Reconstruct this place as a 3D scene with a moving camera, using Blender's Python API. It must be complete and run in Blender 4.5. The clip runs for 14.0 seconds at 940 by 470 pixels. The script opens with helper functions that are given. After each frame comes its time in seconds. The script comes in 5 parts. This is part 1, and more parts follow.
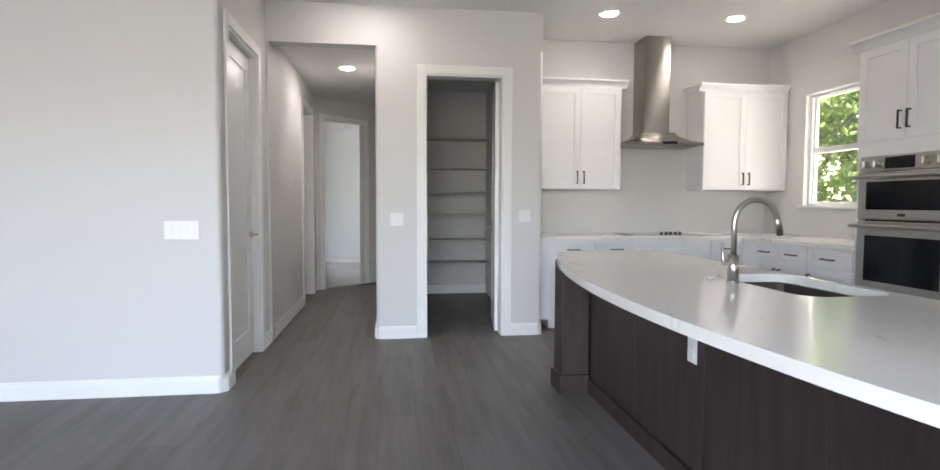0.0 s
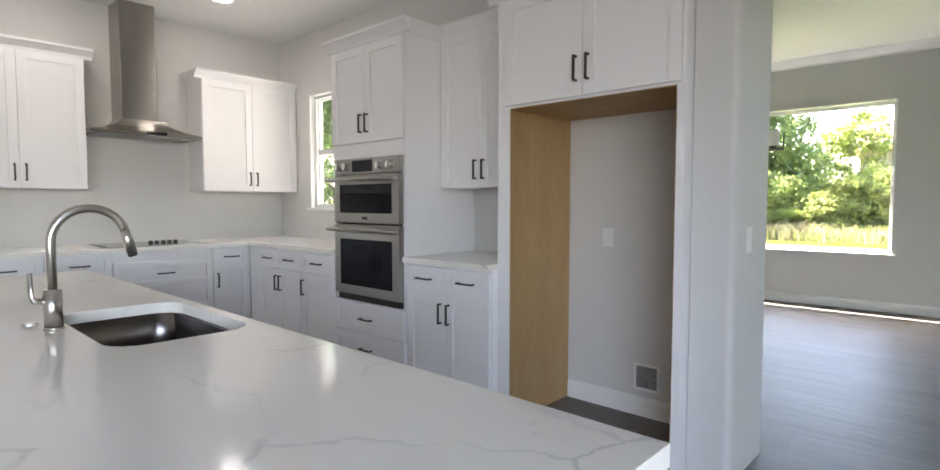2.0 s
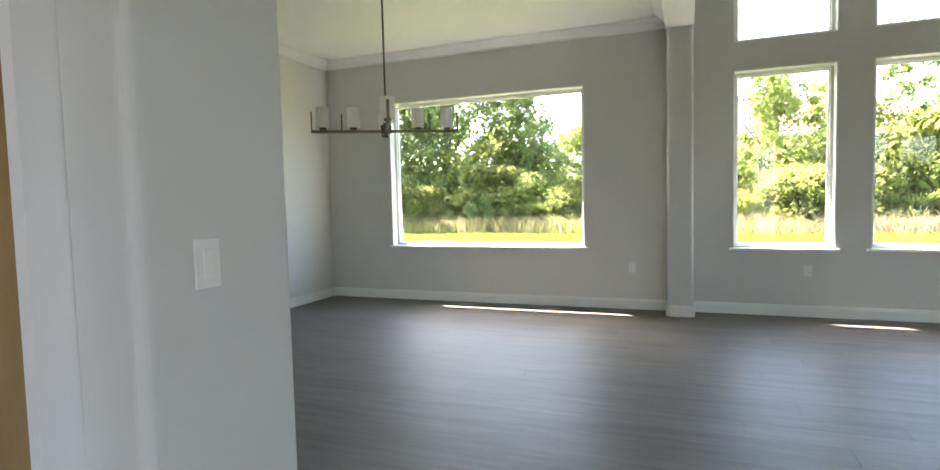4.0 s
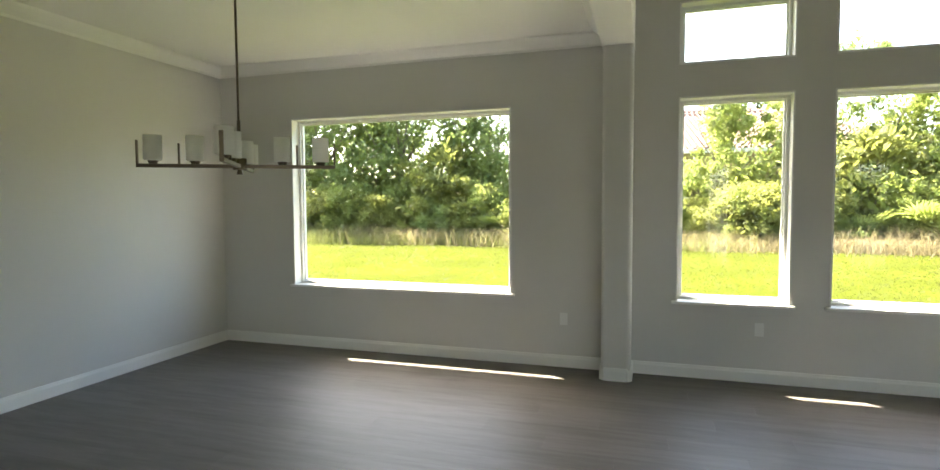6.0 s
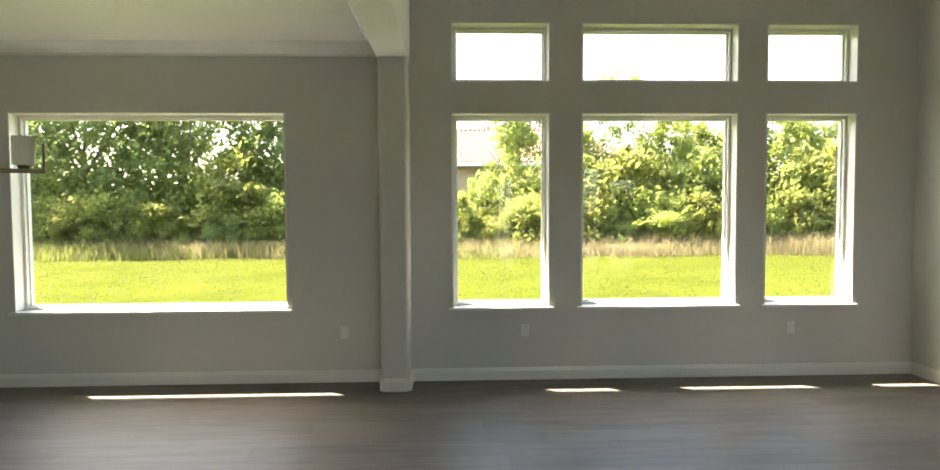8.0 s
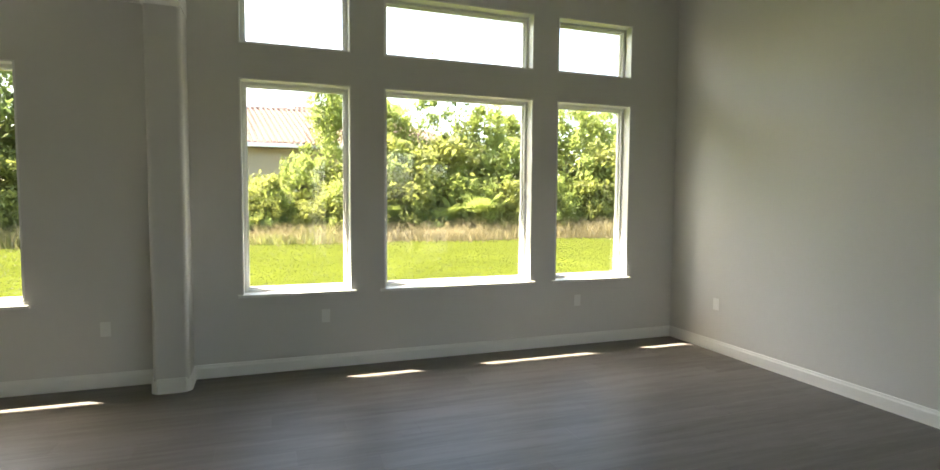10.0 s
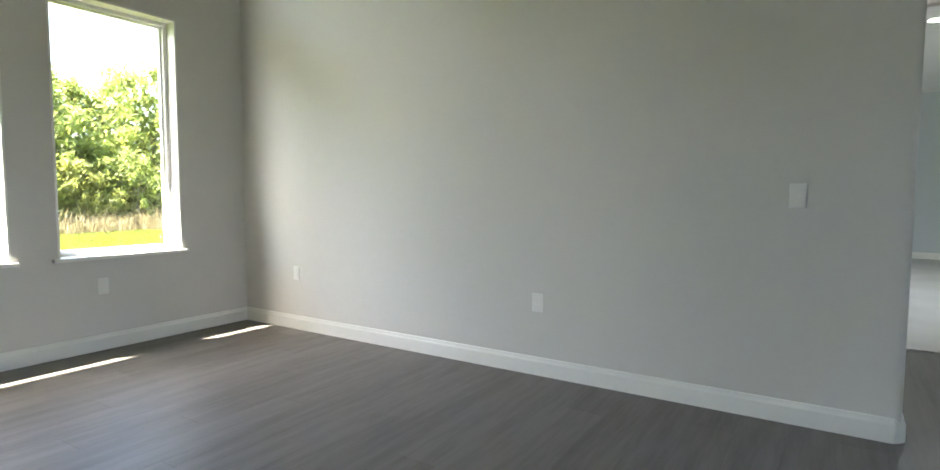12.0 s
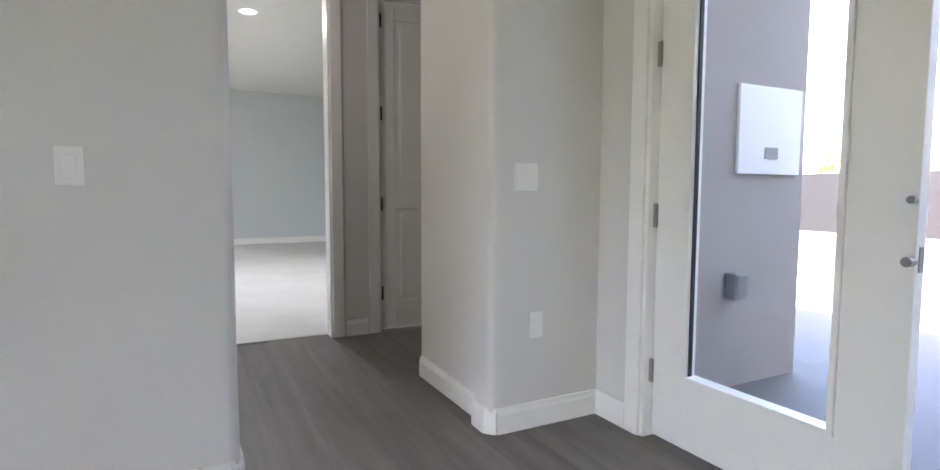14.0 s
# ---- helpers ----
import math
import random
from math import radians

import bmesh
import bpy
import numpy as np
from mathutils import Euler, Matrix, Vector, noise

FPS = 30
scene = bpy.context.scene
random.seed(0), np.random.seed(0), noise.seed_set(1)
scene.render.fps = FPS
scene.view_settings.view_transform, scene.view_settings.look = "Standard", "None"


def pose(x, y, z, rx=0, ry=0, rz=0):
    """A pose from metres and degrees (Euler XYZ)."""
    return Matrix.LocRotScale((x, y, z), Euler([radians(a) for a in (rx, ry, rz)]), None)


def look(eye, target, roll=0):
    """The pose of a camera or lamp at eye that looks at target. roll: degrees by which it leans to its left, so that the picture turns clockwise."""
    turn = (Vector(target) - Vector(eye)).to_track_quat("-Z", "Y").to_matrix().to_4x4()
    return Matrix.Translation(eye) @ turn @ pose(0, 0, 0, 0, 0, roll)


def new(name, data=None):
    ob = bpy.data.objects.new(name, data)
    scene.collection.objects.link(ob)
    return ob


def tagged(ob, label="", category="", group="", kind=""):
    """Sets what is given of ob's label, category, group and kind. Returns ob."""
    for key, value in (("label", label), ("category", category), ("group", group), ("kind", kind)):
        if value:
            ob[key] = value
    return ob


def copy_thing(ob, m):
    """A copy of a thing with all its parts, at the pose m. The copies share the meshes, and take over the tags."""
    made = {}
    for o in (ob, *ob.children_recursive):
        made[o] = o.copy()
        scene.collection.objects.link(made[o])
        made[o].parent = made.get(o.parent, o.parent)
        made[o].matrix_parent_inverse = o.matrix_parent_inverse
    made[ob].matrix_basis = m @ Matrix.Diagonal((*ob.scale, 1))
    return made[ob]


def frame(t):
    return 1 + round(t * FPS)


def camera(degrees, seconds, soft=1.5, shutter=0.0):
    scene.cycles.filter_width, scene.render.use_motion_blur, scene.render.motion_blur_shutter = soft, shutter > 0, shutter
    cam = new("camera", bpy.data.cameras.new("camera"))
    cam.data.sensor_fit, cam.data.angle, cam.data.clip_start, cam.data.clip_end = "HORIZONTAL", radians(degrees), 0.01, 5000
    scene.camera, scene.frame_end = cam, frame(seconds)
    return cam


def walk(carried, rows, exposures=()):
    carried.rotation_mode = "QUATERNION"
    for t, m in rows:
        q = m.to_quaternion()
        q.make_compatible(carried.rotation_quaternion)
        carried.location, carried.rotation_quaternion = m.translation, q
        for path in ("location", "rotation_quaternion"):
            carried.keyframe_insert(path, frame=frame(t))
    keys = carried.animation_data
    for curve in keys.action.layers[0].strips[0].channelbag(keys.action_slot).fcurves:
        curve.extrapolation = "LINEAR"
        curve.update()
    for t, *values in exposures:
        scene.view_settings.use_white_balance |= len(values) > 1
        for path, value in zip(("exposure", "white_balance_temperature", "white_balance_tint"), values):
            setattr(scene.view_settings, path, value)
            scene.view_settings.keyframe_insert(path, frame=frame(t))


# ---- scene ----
cam = camera(79.8, 14.0)
PATH = [
    (0, (-0.316, 0.74, 1.235), (-0.052, 2.719, 1.123), 0.2),
    (0.5, (-0.088, 0.801, 1.267), (0.49, 2.712, 1.155), 0.2),
    (1, (0.141, 0.864, 1.269), (1.027, 2.654, 1.159), 0.2),
    (1.5, (0.408, 0.949, 1.29), (1.588, 2.56, 1.181), 0.2),
    (2, (0.747, 0.962, 1.27), (2.213, 2.32, 1.157), 0.0),
    (2.5, (1.19, 0.963, 1.264), (2.822, 2.114, 1.132), -0.9),
    (3, (1.622, 0.95, 1.23), (3.395, 1.866, 1.097), -1.3),
    (3.5, (2.079, 0.83, 1.199), (3.916, 1.608, 1.071), -1.5),
    (6, (3.552, 0.539, 1.552), (5.456, 1.138, 1.440), -0.3),
    (6.5, (3.605, 0.468, 1.557), (5.549, 0.926, 1.463), -0.3),
    (7, (3.644, 0.406, 1.557), (5.625, 0.670, 1.471), -0.1),
    (7.5, (3.661, 0.349, 1.559), (5.657, 0.453, 1.474), -0.2),
    (8, (3.667, 0.289, 1.563), (5.665, 0.223, 1.480), -0.3),
    (10.5, (3.949, -0.102, 1.426), (5.781, -0.891, 1.285), 0.0),
    (11, (4.129, -0.386, 1.322), (5.888, -1.327, 1.173), -0.6),
    (11.5, (4.306, -0.667, 1.219), (5.809, -1.977, 1.068), -0.1),
    (12, (4.477, -0.949, 1.120), (5.547, -2.632, 0.977), 0.2),
    (12.5, (4.640, -1.234, 1.037), (5.274, -3.127, 0.920), 0.0),
    (13, (4.636, -1.54, 1.05), (4.683, -3.532, 0.887), 0.0),
    (13.5, (4.507, -1.851, 1.025), (4.082, -3.798, 0.853), -0.1),
    (14, (4.313, -2.036, 1.049), (3.398, -3.808, 0.893), 0.2),
]
walk(cam, [(t, look(eye, target, roll)) for t, eye, target, roll in PATH],
     exposures=[(0.0, 4.25, 6650, 17), (1.0, 4.3, 6700, 19), (2.0, 4.2, 6650, 17), (3.0, 4.1, 6650, 16), (3.7, 3.98, 6800, 14), (6.0, 3.48, 7500, 11), (8.0, 3.32, 7900, 10), (10.5, 3.14, 7400, 10),
                (11.5, 3.4, 6900, 11), (12.0, 3.8, 6900, 11), (12.5, 4.1, 6900, 10), (13.0, 4.8, 6950, 19), (13.5, 4.76, 6950, 24), (14.0, 4.52, 6950, 23)])

# ---------------- world, sun, exposure ----------------
SUN_WAY = Vector((-0.27, -0.42, -0.66))
world = bpy.data.worlds.new("world")
scene.world = world
world.use_nodes = True
wn = world.node_tree.nodes
sky = wn.new("ShaderNodeTexSky")
sky.sky_type = "NISHITA"
sky.sun_disc = False
sky.sun_elevation = radians(53)
sky.sun_rotation = math.atan2(0.27, 0.42)
sky.air_density, sky.dust_density = 1.0, 2.5
wn["Background"].inputs[1].default_value = 0.15
world.node_tree.links.new(sky.outputs[0], wn["Background"].inputs[0])
sun = new("sun", bpy.data.lights.new("sun", "SUN"))
sun.data.energy, sun.data.angle, sun.data.color = 5.0, radians(0.5), (1.0, 0.95, 0.86)
sun.matrix_world = look((20, 30, 40), Vector((20, 30, 40)) + SUN_WAY)


def can_lamp(x, y, z, watts, size=0.13, color=(1.0, 0.94, 0.87)):
    d = bpy.data.lights.new("downlight_lamp", "AREA")
    d.shape, d.size, d.energy, d.color = "DISK", size, watts, color
    o = new("downlight_lamp", d)
    o.location = (x, y, z)
    return o


# fill lamp added in an unseen south wall opening to brighten the kitchen
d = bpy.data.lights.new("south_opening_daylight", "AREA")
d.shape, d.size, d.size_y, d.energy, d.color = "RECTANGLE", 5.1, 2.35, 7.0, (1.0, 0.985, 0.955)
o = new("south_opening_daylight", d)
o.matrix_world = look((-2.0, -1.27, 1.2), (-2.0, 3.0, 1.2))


# ---------------- materials ----------------
def material(name, base, rough=0.5, metal=0.0, var=0.06, scale=3.0, fine=60.0, bump=0.0, bump_scale=200.0, stretch=(1, 1, 1), spec=0.5,
             tone=None, rand=0.0, island=False, coat=0.0):
    m = bpy.data.materials.new(name)
    m.use_nodes = True
    nt = m.node_tree
    n, link = nt.nodes, nt.links.new
    p = n["Principled BSDF"]
    p.inputs["Roughness"].default_value, p.inputs["Metallic"].default_value = rough, metal
    p.inputs["Specular IOR Level"].default_value = spec
    p.inputs["Coat Weight"].default_value = coat
    p.inputs["Coat Roughness"].default_value = 0.06
    geo = n.new("ShaderNodeNewGeometry")
    mp = n.new("ShaderNodeMapping")
    mp.inputs["Scale"].default_value = stretch
    link(geo.outputs["Position"], mp.inputs[0])
    a, b = n.new("ShaderNodeTexNoise"), n.new("ShaderNodeTexNoise")
    a.inputs["Scale"].default_value, b.inputs["Scale"].default_value = scale, fine
    a.inputs["Detail"].default_value, b.inputs["Detail"].default_value = 4, 3
    link(mp.outputs[0], a.inputs["Vector"])
    link(mp.outputs[0], b.inputs["Vector"])
    add = n.new("ShaderNodeMath")
    add.operation = "MULTIPLY_ADD"
    add.inputs[1].default_value = 0.45
    link(b.outputs["Fac"], add.inputs[0])
    link(a.outputs["Fac"], add.inputs[2])
    value = add.outputs[0]
    if rand or island:
        src = n.new("ShaderNodeObjectInfo").outputs["Random"] if not island else geo.outputs["Random Per Island"]
        r = n.new("ShaderNodeMath")
        r.operation = "MULTIPLY_ADD"
        r.inputs[1].default_value = rand
        link(src, r.inputs[0])
        link(value, r.inputs[2])
        value = r.outputs[0]
    ramp = n.new("ShaderNodeValToRGB")
    lo = tone or tuple(max(0, c * (1 - 2 * var)) for c in base)
    ramp.color_ramp.elements[0].position, ramp.color_ramp.elements[1].position = 0.45, 1.0 + rand
    ramp.color_ramp.elements[0].color, ramp.color_ramp.elements[1].color = (*lo, 1), (*base, 1)
    link(value, ramp.inputs[0])
    link(ramp.outputs[0], p.inputs["Base Color"])
    if bump:
        t = n.new("ShaderNodeTexNoise")
        t.inputs["Scale"].default_value, t.inputs["Detail"].default_value = bump_scale, 3
        link(mp.outputs[0], t.inputs["Vector"])
        bn = n.new("ShaderNodeBump")
        bn.inputs["Strength"].default_value, bn.inputs["Distance"].default_value = bump, 0.004
        link(t.outputs["Fac"], bn.inputs["Height"])
        link(bn.outputs[0], p.inputs["Normal"])
    return m


def glass_material(name, tint=(1, 1, 1), gloss=0.8):
    m = bpy.data.materials.new(name)
    m.use_nodes = True
    nt = m.node_tree
    n, link = nt.nodes, nt.links.new
    n.remove(n["Principled BSDF"])
    tr, gl, mx, fr = n.new("ShaderNodeBsdfTransparent"), n.new("ShaderNodeBsdfGlossy"), n.new("ShaderNodeMixShader"), n.new("ShaderNodeLayerWeight")
    tr.inputs[0].default_value = (*tint, 1)
    gl.inputs["Color"].default_value = (gloss, gloss, gloss, 1)
    gl.inputs["Roughness"].default_value = 0.02
    fr.inputs["Blend"].default_value = 0.5
    pw, ad = n.new("ShaderNodeMath"), n.new("ShaderNodeMath")
    pw.operation, ad.operation = "POWER", "MULTIPLY_ADD"
    pw.inputs[1].default_value, ad.inputs[1].default_value, ad.inputs[2].default_value = 5.0, 0.9, 0.035
    link(fr.outputs["Facing"], pw.inputs[0])
    link(pw.outputs[0], ad.inputs[0])
    link(ad.outputs[0], mx.inputs[0])
    link(tr.outputs[0], mx.inputs[1])
    link(gl.outputs[0], mx.inputs[2])
    link(mx.outputs[0], n["Material Output"].inputs[0])
    return m


def glow_material(name, color, strength):
    m = bpy.data.materials.new(name)
    m.use_nodes = True
    p = m.node_tree.nodes["Principled BSDF"]
    p.inputs["Emission Color"].default_value = (*color, 1)
    p.inputs["Emission Strength"].default_value = strength
    return m


def leaf_material(name, base, tone):
    m = material(name, base, rough=0.55, tone=tone, scale=0.7, fine=4, rand=0.5, island=True)
    n, link = m.node_tree.nodes, m.node_tree.links.new
    p, out = n["Principled BSDF"], n["Material Output"]
    tl, mx = n.new("ShaderNodeBsdfTranslucent"), n.new("ShaderNodeMixShader")
    ramp = p.inputs["Base Color"].links[0].from_socket
    link(ramp, tl.inputs[0])
    mx.inputs[0].default_value = 0.65
    link(p.outputs[0], mx.inputs[1])
    link(tl.outputs[0], mx.inputs[2])
    link(mx.outputs[0], out.inputs[0])
    return m


def marble_material():
    m = material("white_quartz", (0.87, 0.84, 0.775), rough=0.10, var=0.015, scale=1.5, fine=30, spec=0.5)
    n, link = m.node_tree.nodes, m.node_tree.links.new
    p = n["Principled BSDF"]
    base = p.inputs["Base Color"].links[0].from_socket
    geo, warp, vor = n.new("ShaderNodeNewGeometry"), n.new("ShaderNodeTexNoise"), n.new("ShaderNodeTexVoronoi")
    warp.inputs["Scale"].default_value, warp.inputs["Detail"].default_value = 2.2, 6
    add = n.new("ShaderNodeVectorMath")
    add.operation = "MULTIPLY_ADD"
    add.inputs[1].default_value = (0.7, 0.7, 0.7)
    link(warp.outputs["Color"], add.inputs[0])
    link(geo.outputs["Position"], warp.inputs["Vector"])
    link(geo.outputs["Position"], add.inputs[2])
    vor.feature = "DISTANCE_TO_EDGE"
    vor.inputs["Scale"].default_value = 1.9
    link(add.outputs[0], vor.inputs["Vector"])
    ramp = n.new("ShaderNodeValToRGB")
    ramp.color_ramp.elements[0].color, ramp.color_ramp.elements[1].color = (0.6, 0.6, 0.6, 1), (0, 0, 0, 1)
    ramp.color_ramp.elements[1].position = 0.022
    link(vor.outputs["Distance"], ramp.inputs[0])
    cut = n.new("ShaderNodeTexNoise")
    cut.inputs["Scale"].default_value = 1.6
    link(geo.outputs["Position"], cut.inputs["Vector"])
    cr = n.new("ShaderNodeValToRGB")
    cr.color_ramp.elements[0].position, cr.color_ramp.elements[1].position = 0.48, 0.62
    link(cut.outputs["Fac"], cr.inputs[0])
    mul = n.new("ShaderNodeMath")
    mul.operation = "MULTIPLY"
    link(ramp.outputs[0], mul.inputs[0])
    link(cr.outputs[0], mul.inputs[1])
    mix = n.new("ShaderNodeMix")
    mix.data_type = "RGBA"
    link(mul.outputs[0], mix.inputs[0])
    link(base, mix.inputs[6])
    mix.inputs[7].default_value = (0.42, 0.41, 0.4, 1)
    link(mix.outputs[2], p.inputs["Base Color"])
    return m


M_WALL = material("warm_grey_wall_paint", (0.655, 0.645, 0.625), 0.6, var=0.015, scale=0.8, fine=25, bump=0.12, bump_scale=160)
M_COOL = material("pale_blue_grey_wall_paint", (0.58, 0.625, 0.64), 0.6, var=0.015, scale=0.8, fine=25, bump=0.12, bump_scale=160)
M_CEIL = material("white_ceiling_paint", (0.78, 0.78, 0.76), 0.7, var=0.015, scale=1.0, fine=30, bump=0.2, bump_scale=120)
M_TRIM = material("white_trim_paint", (0.82, 0.82, 0.8), 0.35, var=0.015, scale=2, fine=40)
M_CAB = material("white_cabinet_paint", (0.83, 0.82, 0.82), 0.38, var=0.012, scale=2, fine=50)
M_PLY = material("raw_maple_plywood", (0.50, 0.33, 0.15), 0.55, tone=(0.36, 0.22, 0.09), scale=1.2, fine=14, stretch=(3, 3, 0.5), bump=0.05)
M_DARK = material("espresso_stained_wood", (0.060, 0.042, 0.036), 0.38, tone=(0.025, 0.018, 0.016), scale=3, fine=30, stretch=(6, 6, 0.7), bump=0.08, bump_scale=80)
M_STEEL = material("brushed_stainless_steel", (0.47, 0.455, 0.43), 0.3, 1.0, var=0.06, scale=6, fine=80, stretch=(1, 1, 14), bump=0.03)
M_STEELH = material("brushed_steel_sheet", (0.40, 0.375, 0.34), 0.24, 1.0, var=0.08, scale=5, fine=60, stretch=(30, 30, 0.6), bump=0.03)
t = M_STEELH.node_tree.nodes.new("ShaderNodeTangent")
t.direction_type, t.axis = "RADIAL", "Z"
p = M_STEELH.node_tree.nodes["Principled BSDF"]
p.inputs["Anisotropic"].default_value, p.inputs["Anisotropic Rotation"].default_value = 0.95, 0.25
M_STEELH.node_tree.links.new(t.outputs[0], p.inputs["Tangent"])
M_NICKEL = material("brushed_nickel", (0.58, 0.55, 0.5), 0.3, 1.0, var=0.05, fine=90)
M_BLACKGLASS = material("black_oven_glass", (0.005, 0.006, 0.008), 0.06, var=0.1, spec=0.2)
# darker than the other steel: the bowl's dark reflections are in the colour
M_SINK = material("darkened_steel_bowl", (0.27, 0.235, 0.21), 0.23, 1.0, var=0.08, scale=5, fine=70)
M_CHAND = material("satin_nickel_frame", (0.13, 0.11, 0.085), 0.40, 1.0, var=0.06, fine=60)
M_BLACK = material("dark_bronze_handle_metal", (0.06, 0.055, 0.05), 0.38, 0.6, var=0.1)
M_RUBBER = material("black_rubber_gasket", (0.02, 0.02, 0.02), 0.6)
M_QUARTZ = marble_material()
M_PLASTIC = material("white_plastic_plate", (0.80, 0.80, 0.785), 0.3, var=0.01)
M_GREYMETAL = material("grey_metal_box", (0.3, 0.3, 0.31), 0.4, 0.5)
M_GLASS = glass_material("window_glass", (0.97, 0.99, 0.98), 0.7)
M_FROST = leaf_material("frosted_white_glass", (0.88, 0.88, 0.86), (0.84, 0.84, 0.82))
M_CAN = glow_material("downlight_lens", (1.0, 0.95, 0.88), 5.0)
M_PLANK = material("grey_brown_wood_look_plank", (0.172, 0.158, 0.147), 0.47, tone=(0.105, 0.092, 0.081), spec=0.32, scale=2.2, fine=9, stretch=(7, 0.6, 7), rand=0.22,
                   bump=0.12, bump_scale=40)
M_PLANKS = material("grey_brown_wood_look_planking", (0.172, 0.158, 0.147), 0.47, tone=(0.105, 0.092, 0.081), spec=0.32, scale=2.2, fine=9, stretch=(7, 0.6, 7), rand=0.22,
                    island=True, bump=0.12, bump_scale=40)
M_GROUT = material("dark_joint", (0.11, 0.10, 0.092), 0.7)
M_CARPET = material("cream_carpet_pile", (0.70, 0.69, 0.66), 0.95, var=0.08, scale=2.2, fine=120, bump=0.7, bump_scale=350, spec=0.1)
M_STUCCO = material("grey_stucco", (0.37, 0.33, 0.31), 0.85, var=0.06, scale=2, fine=50, bump=0.5, bump_scale=90)
M_PAVER = material("grey_concrete_paver", (0.55, 0.47, 0.42), 0.85, tone=(0.36, 0.30, 0.27), scale=3, fine=40, rand=0.4, bump=0.3, bump_scale=90)
M_GRASS = material("lawn_grass", (0.070, 0.082, 0.013), 0.9, tone=(0.042, 0.051, 0.008), scale=0.5, fine=9, bump=0.25, bump_scale=30, spec=0.0)
M_BLADE = leaf_material("grass_blades", (0.082, 0.096, 0.016), (0.055, 0.066, 0.010))
M_SOIL = material("dry_earth_strip", (0.15, 0.115, 0.075), 0.9, tone=(0.07, 0.055, 0.035), scale=1.0, fine=12, bump=0.5, bump_scale=20)
M_LEAF = leaf_material("green_leaves", (0.27, 0.32, 0.085), (0.052, 0.075, 0.024))
M_LEAF2 = leaf_material("yellow_green_leaves", (0.28, 0.295, 0.078), (0.075, 0.095, 0.028))
M_LEAF3 = leaf_material("dark_green_leaves", (0.21, 0.27, 0.085), (0.042, 0.066, 0.024))
M_DRY = leaf_material("dry_grass_blades", (0.24, 0.20, 0.11), (0.09, 0.075, 0.04))
M_WEED = leaf_material("tall_weed_blades", (0.20, 0.22, 0.06), (0.07, 0.085, 0.025))
M_BARK = material("grey_brown_bark", (0.20, 0.16, 0.12), 0.9, tone=(0.09, 0.07, 0.05), scale=4, fine=30, bump=0.8, bump_scale=30)
M_SCREEN = material("dark_bronze_screen", (0.014, 0.014, 0.016), 0.6, var=0.1)
M_TILE = material("pale_pink_clay_roof_tile", (0.20, 0.125, 0.105), 0.8, tone=(0.11, 0.06, 0.048), scale=1, fine=10, rand=0.3, island=True)
M_CREAM = material("cream_stucco", (0.50, 0.42, 0.30), 0.85, var=0.05, bump=0.3, bump_scale=40)


# ---------------- builders ----------------
def box(bm, x0, x1, y0, y1, z0, z1, bevel=0.0):
    r = bmesh.ops.create_cube(bm, size=1.0, matrix=Matrix.Translation(((x0 + x1) / 2, (y0 + y1) / 2, (z0 + z1) / 2)) @ Matrix.Diagonal((abs(x1 - x0), abs(y1 - y0), abs(z1 - z0), 1)))
    if bevel:
        es = list({e for v in r["verts"] for e in v.link_edges})
        bmesh.ops.bevel(bm, geom=es, offset=bevel, segments=2, profile=0.6, affect="EDGES", clamp_overlap=True)


def cyl(bm, r0, r1, h, m=Matrix(), seg=20):
    bmesh.ops.create_cone(bm, cap_ends=True, segments=seg, radius1=r0, radius2=r1, depth=h, matrix=m)


def mesh_of(name, bm, mat, smooth=False):
    me = bpy.data.meshes.new(name)
    bm.to_mesh(me)
    bm.free()
    me.materials.append(mat)
    if smooth:
        for f in me.polygons:
            f.use_smooth = len(f.vertices) <= 4
    return me


def part(name, bm, mat, parent=None, label="", smooth=False):
    o = new(name, mesh_of(name, bm, mat, smooth))
    if parent:
        o.parent = parent
    return tagged(o, label)


def boxpart(name, parent, mat, x0, x1, y0, y1, z0, z1, bevel=0.003, label=""):
    bm = bmesh.new()
    box(bm, x0, x1, y0, y1, z0, z1, bevel)
    return part(name, bm, mat, parent, label)


def thing(name, m, label, category, group="", kind=""):
    o = new(name)
    o.matrix_world = m
    o.empty_display_size = 0.1
    return tagged(o, label, category, group, kind)


def structure(name, bm, mat, label="", category=""):
    return tagged(part(name, bm, mat), label, category, kind="structure")


BULL = 0.032                 # radius of the rounded drywall corner beads


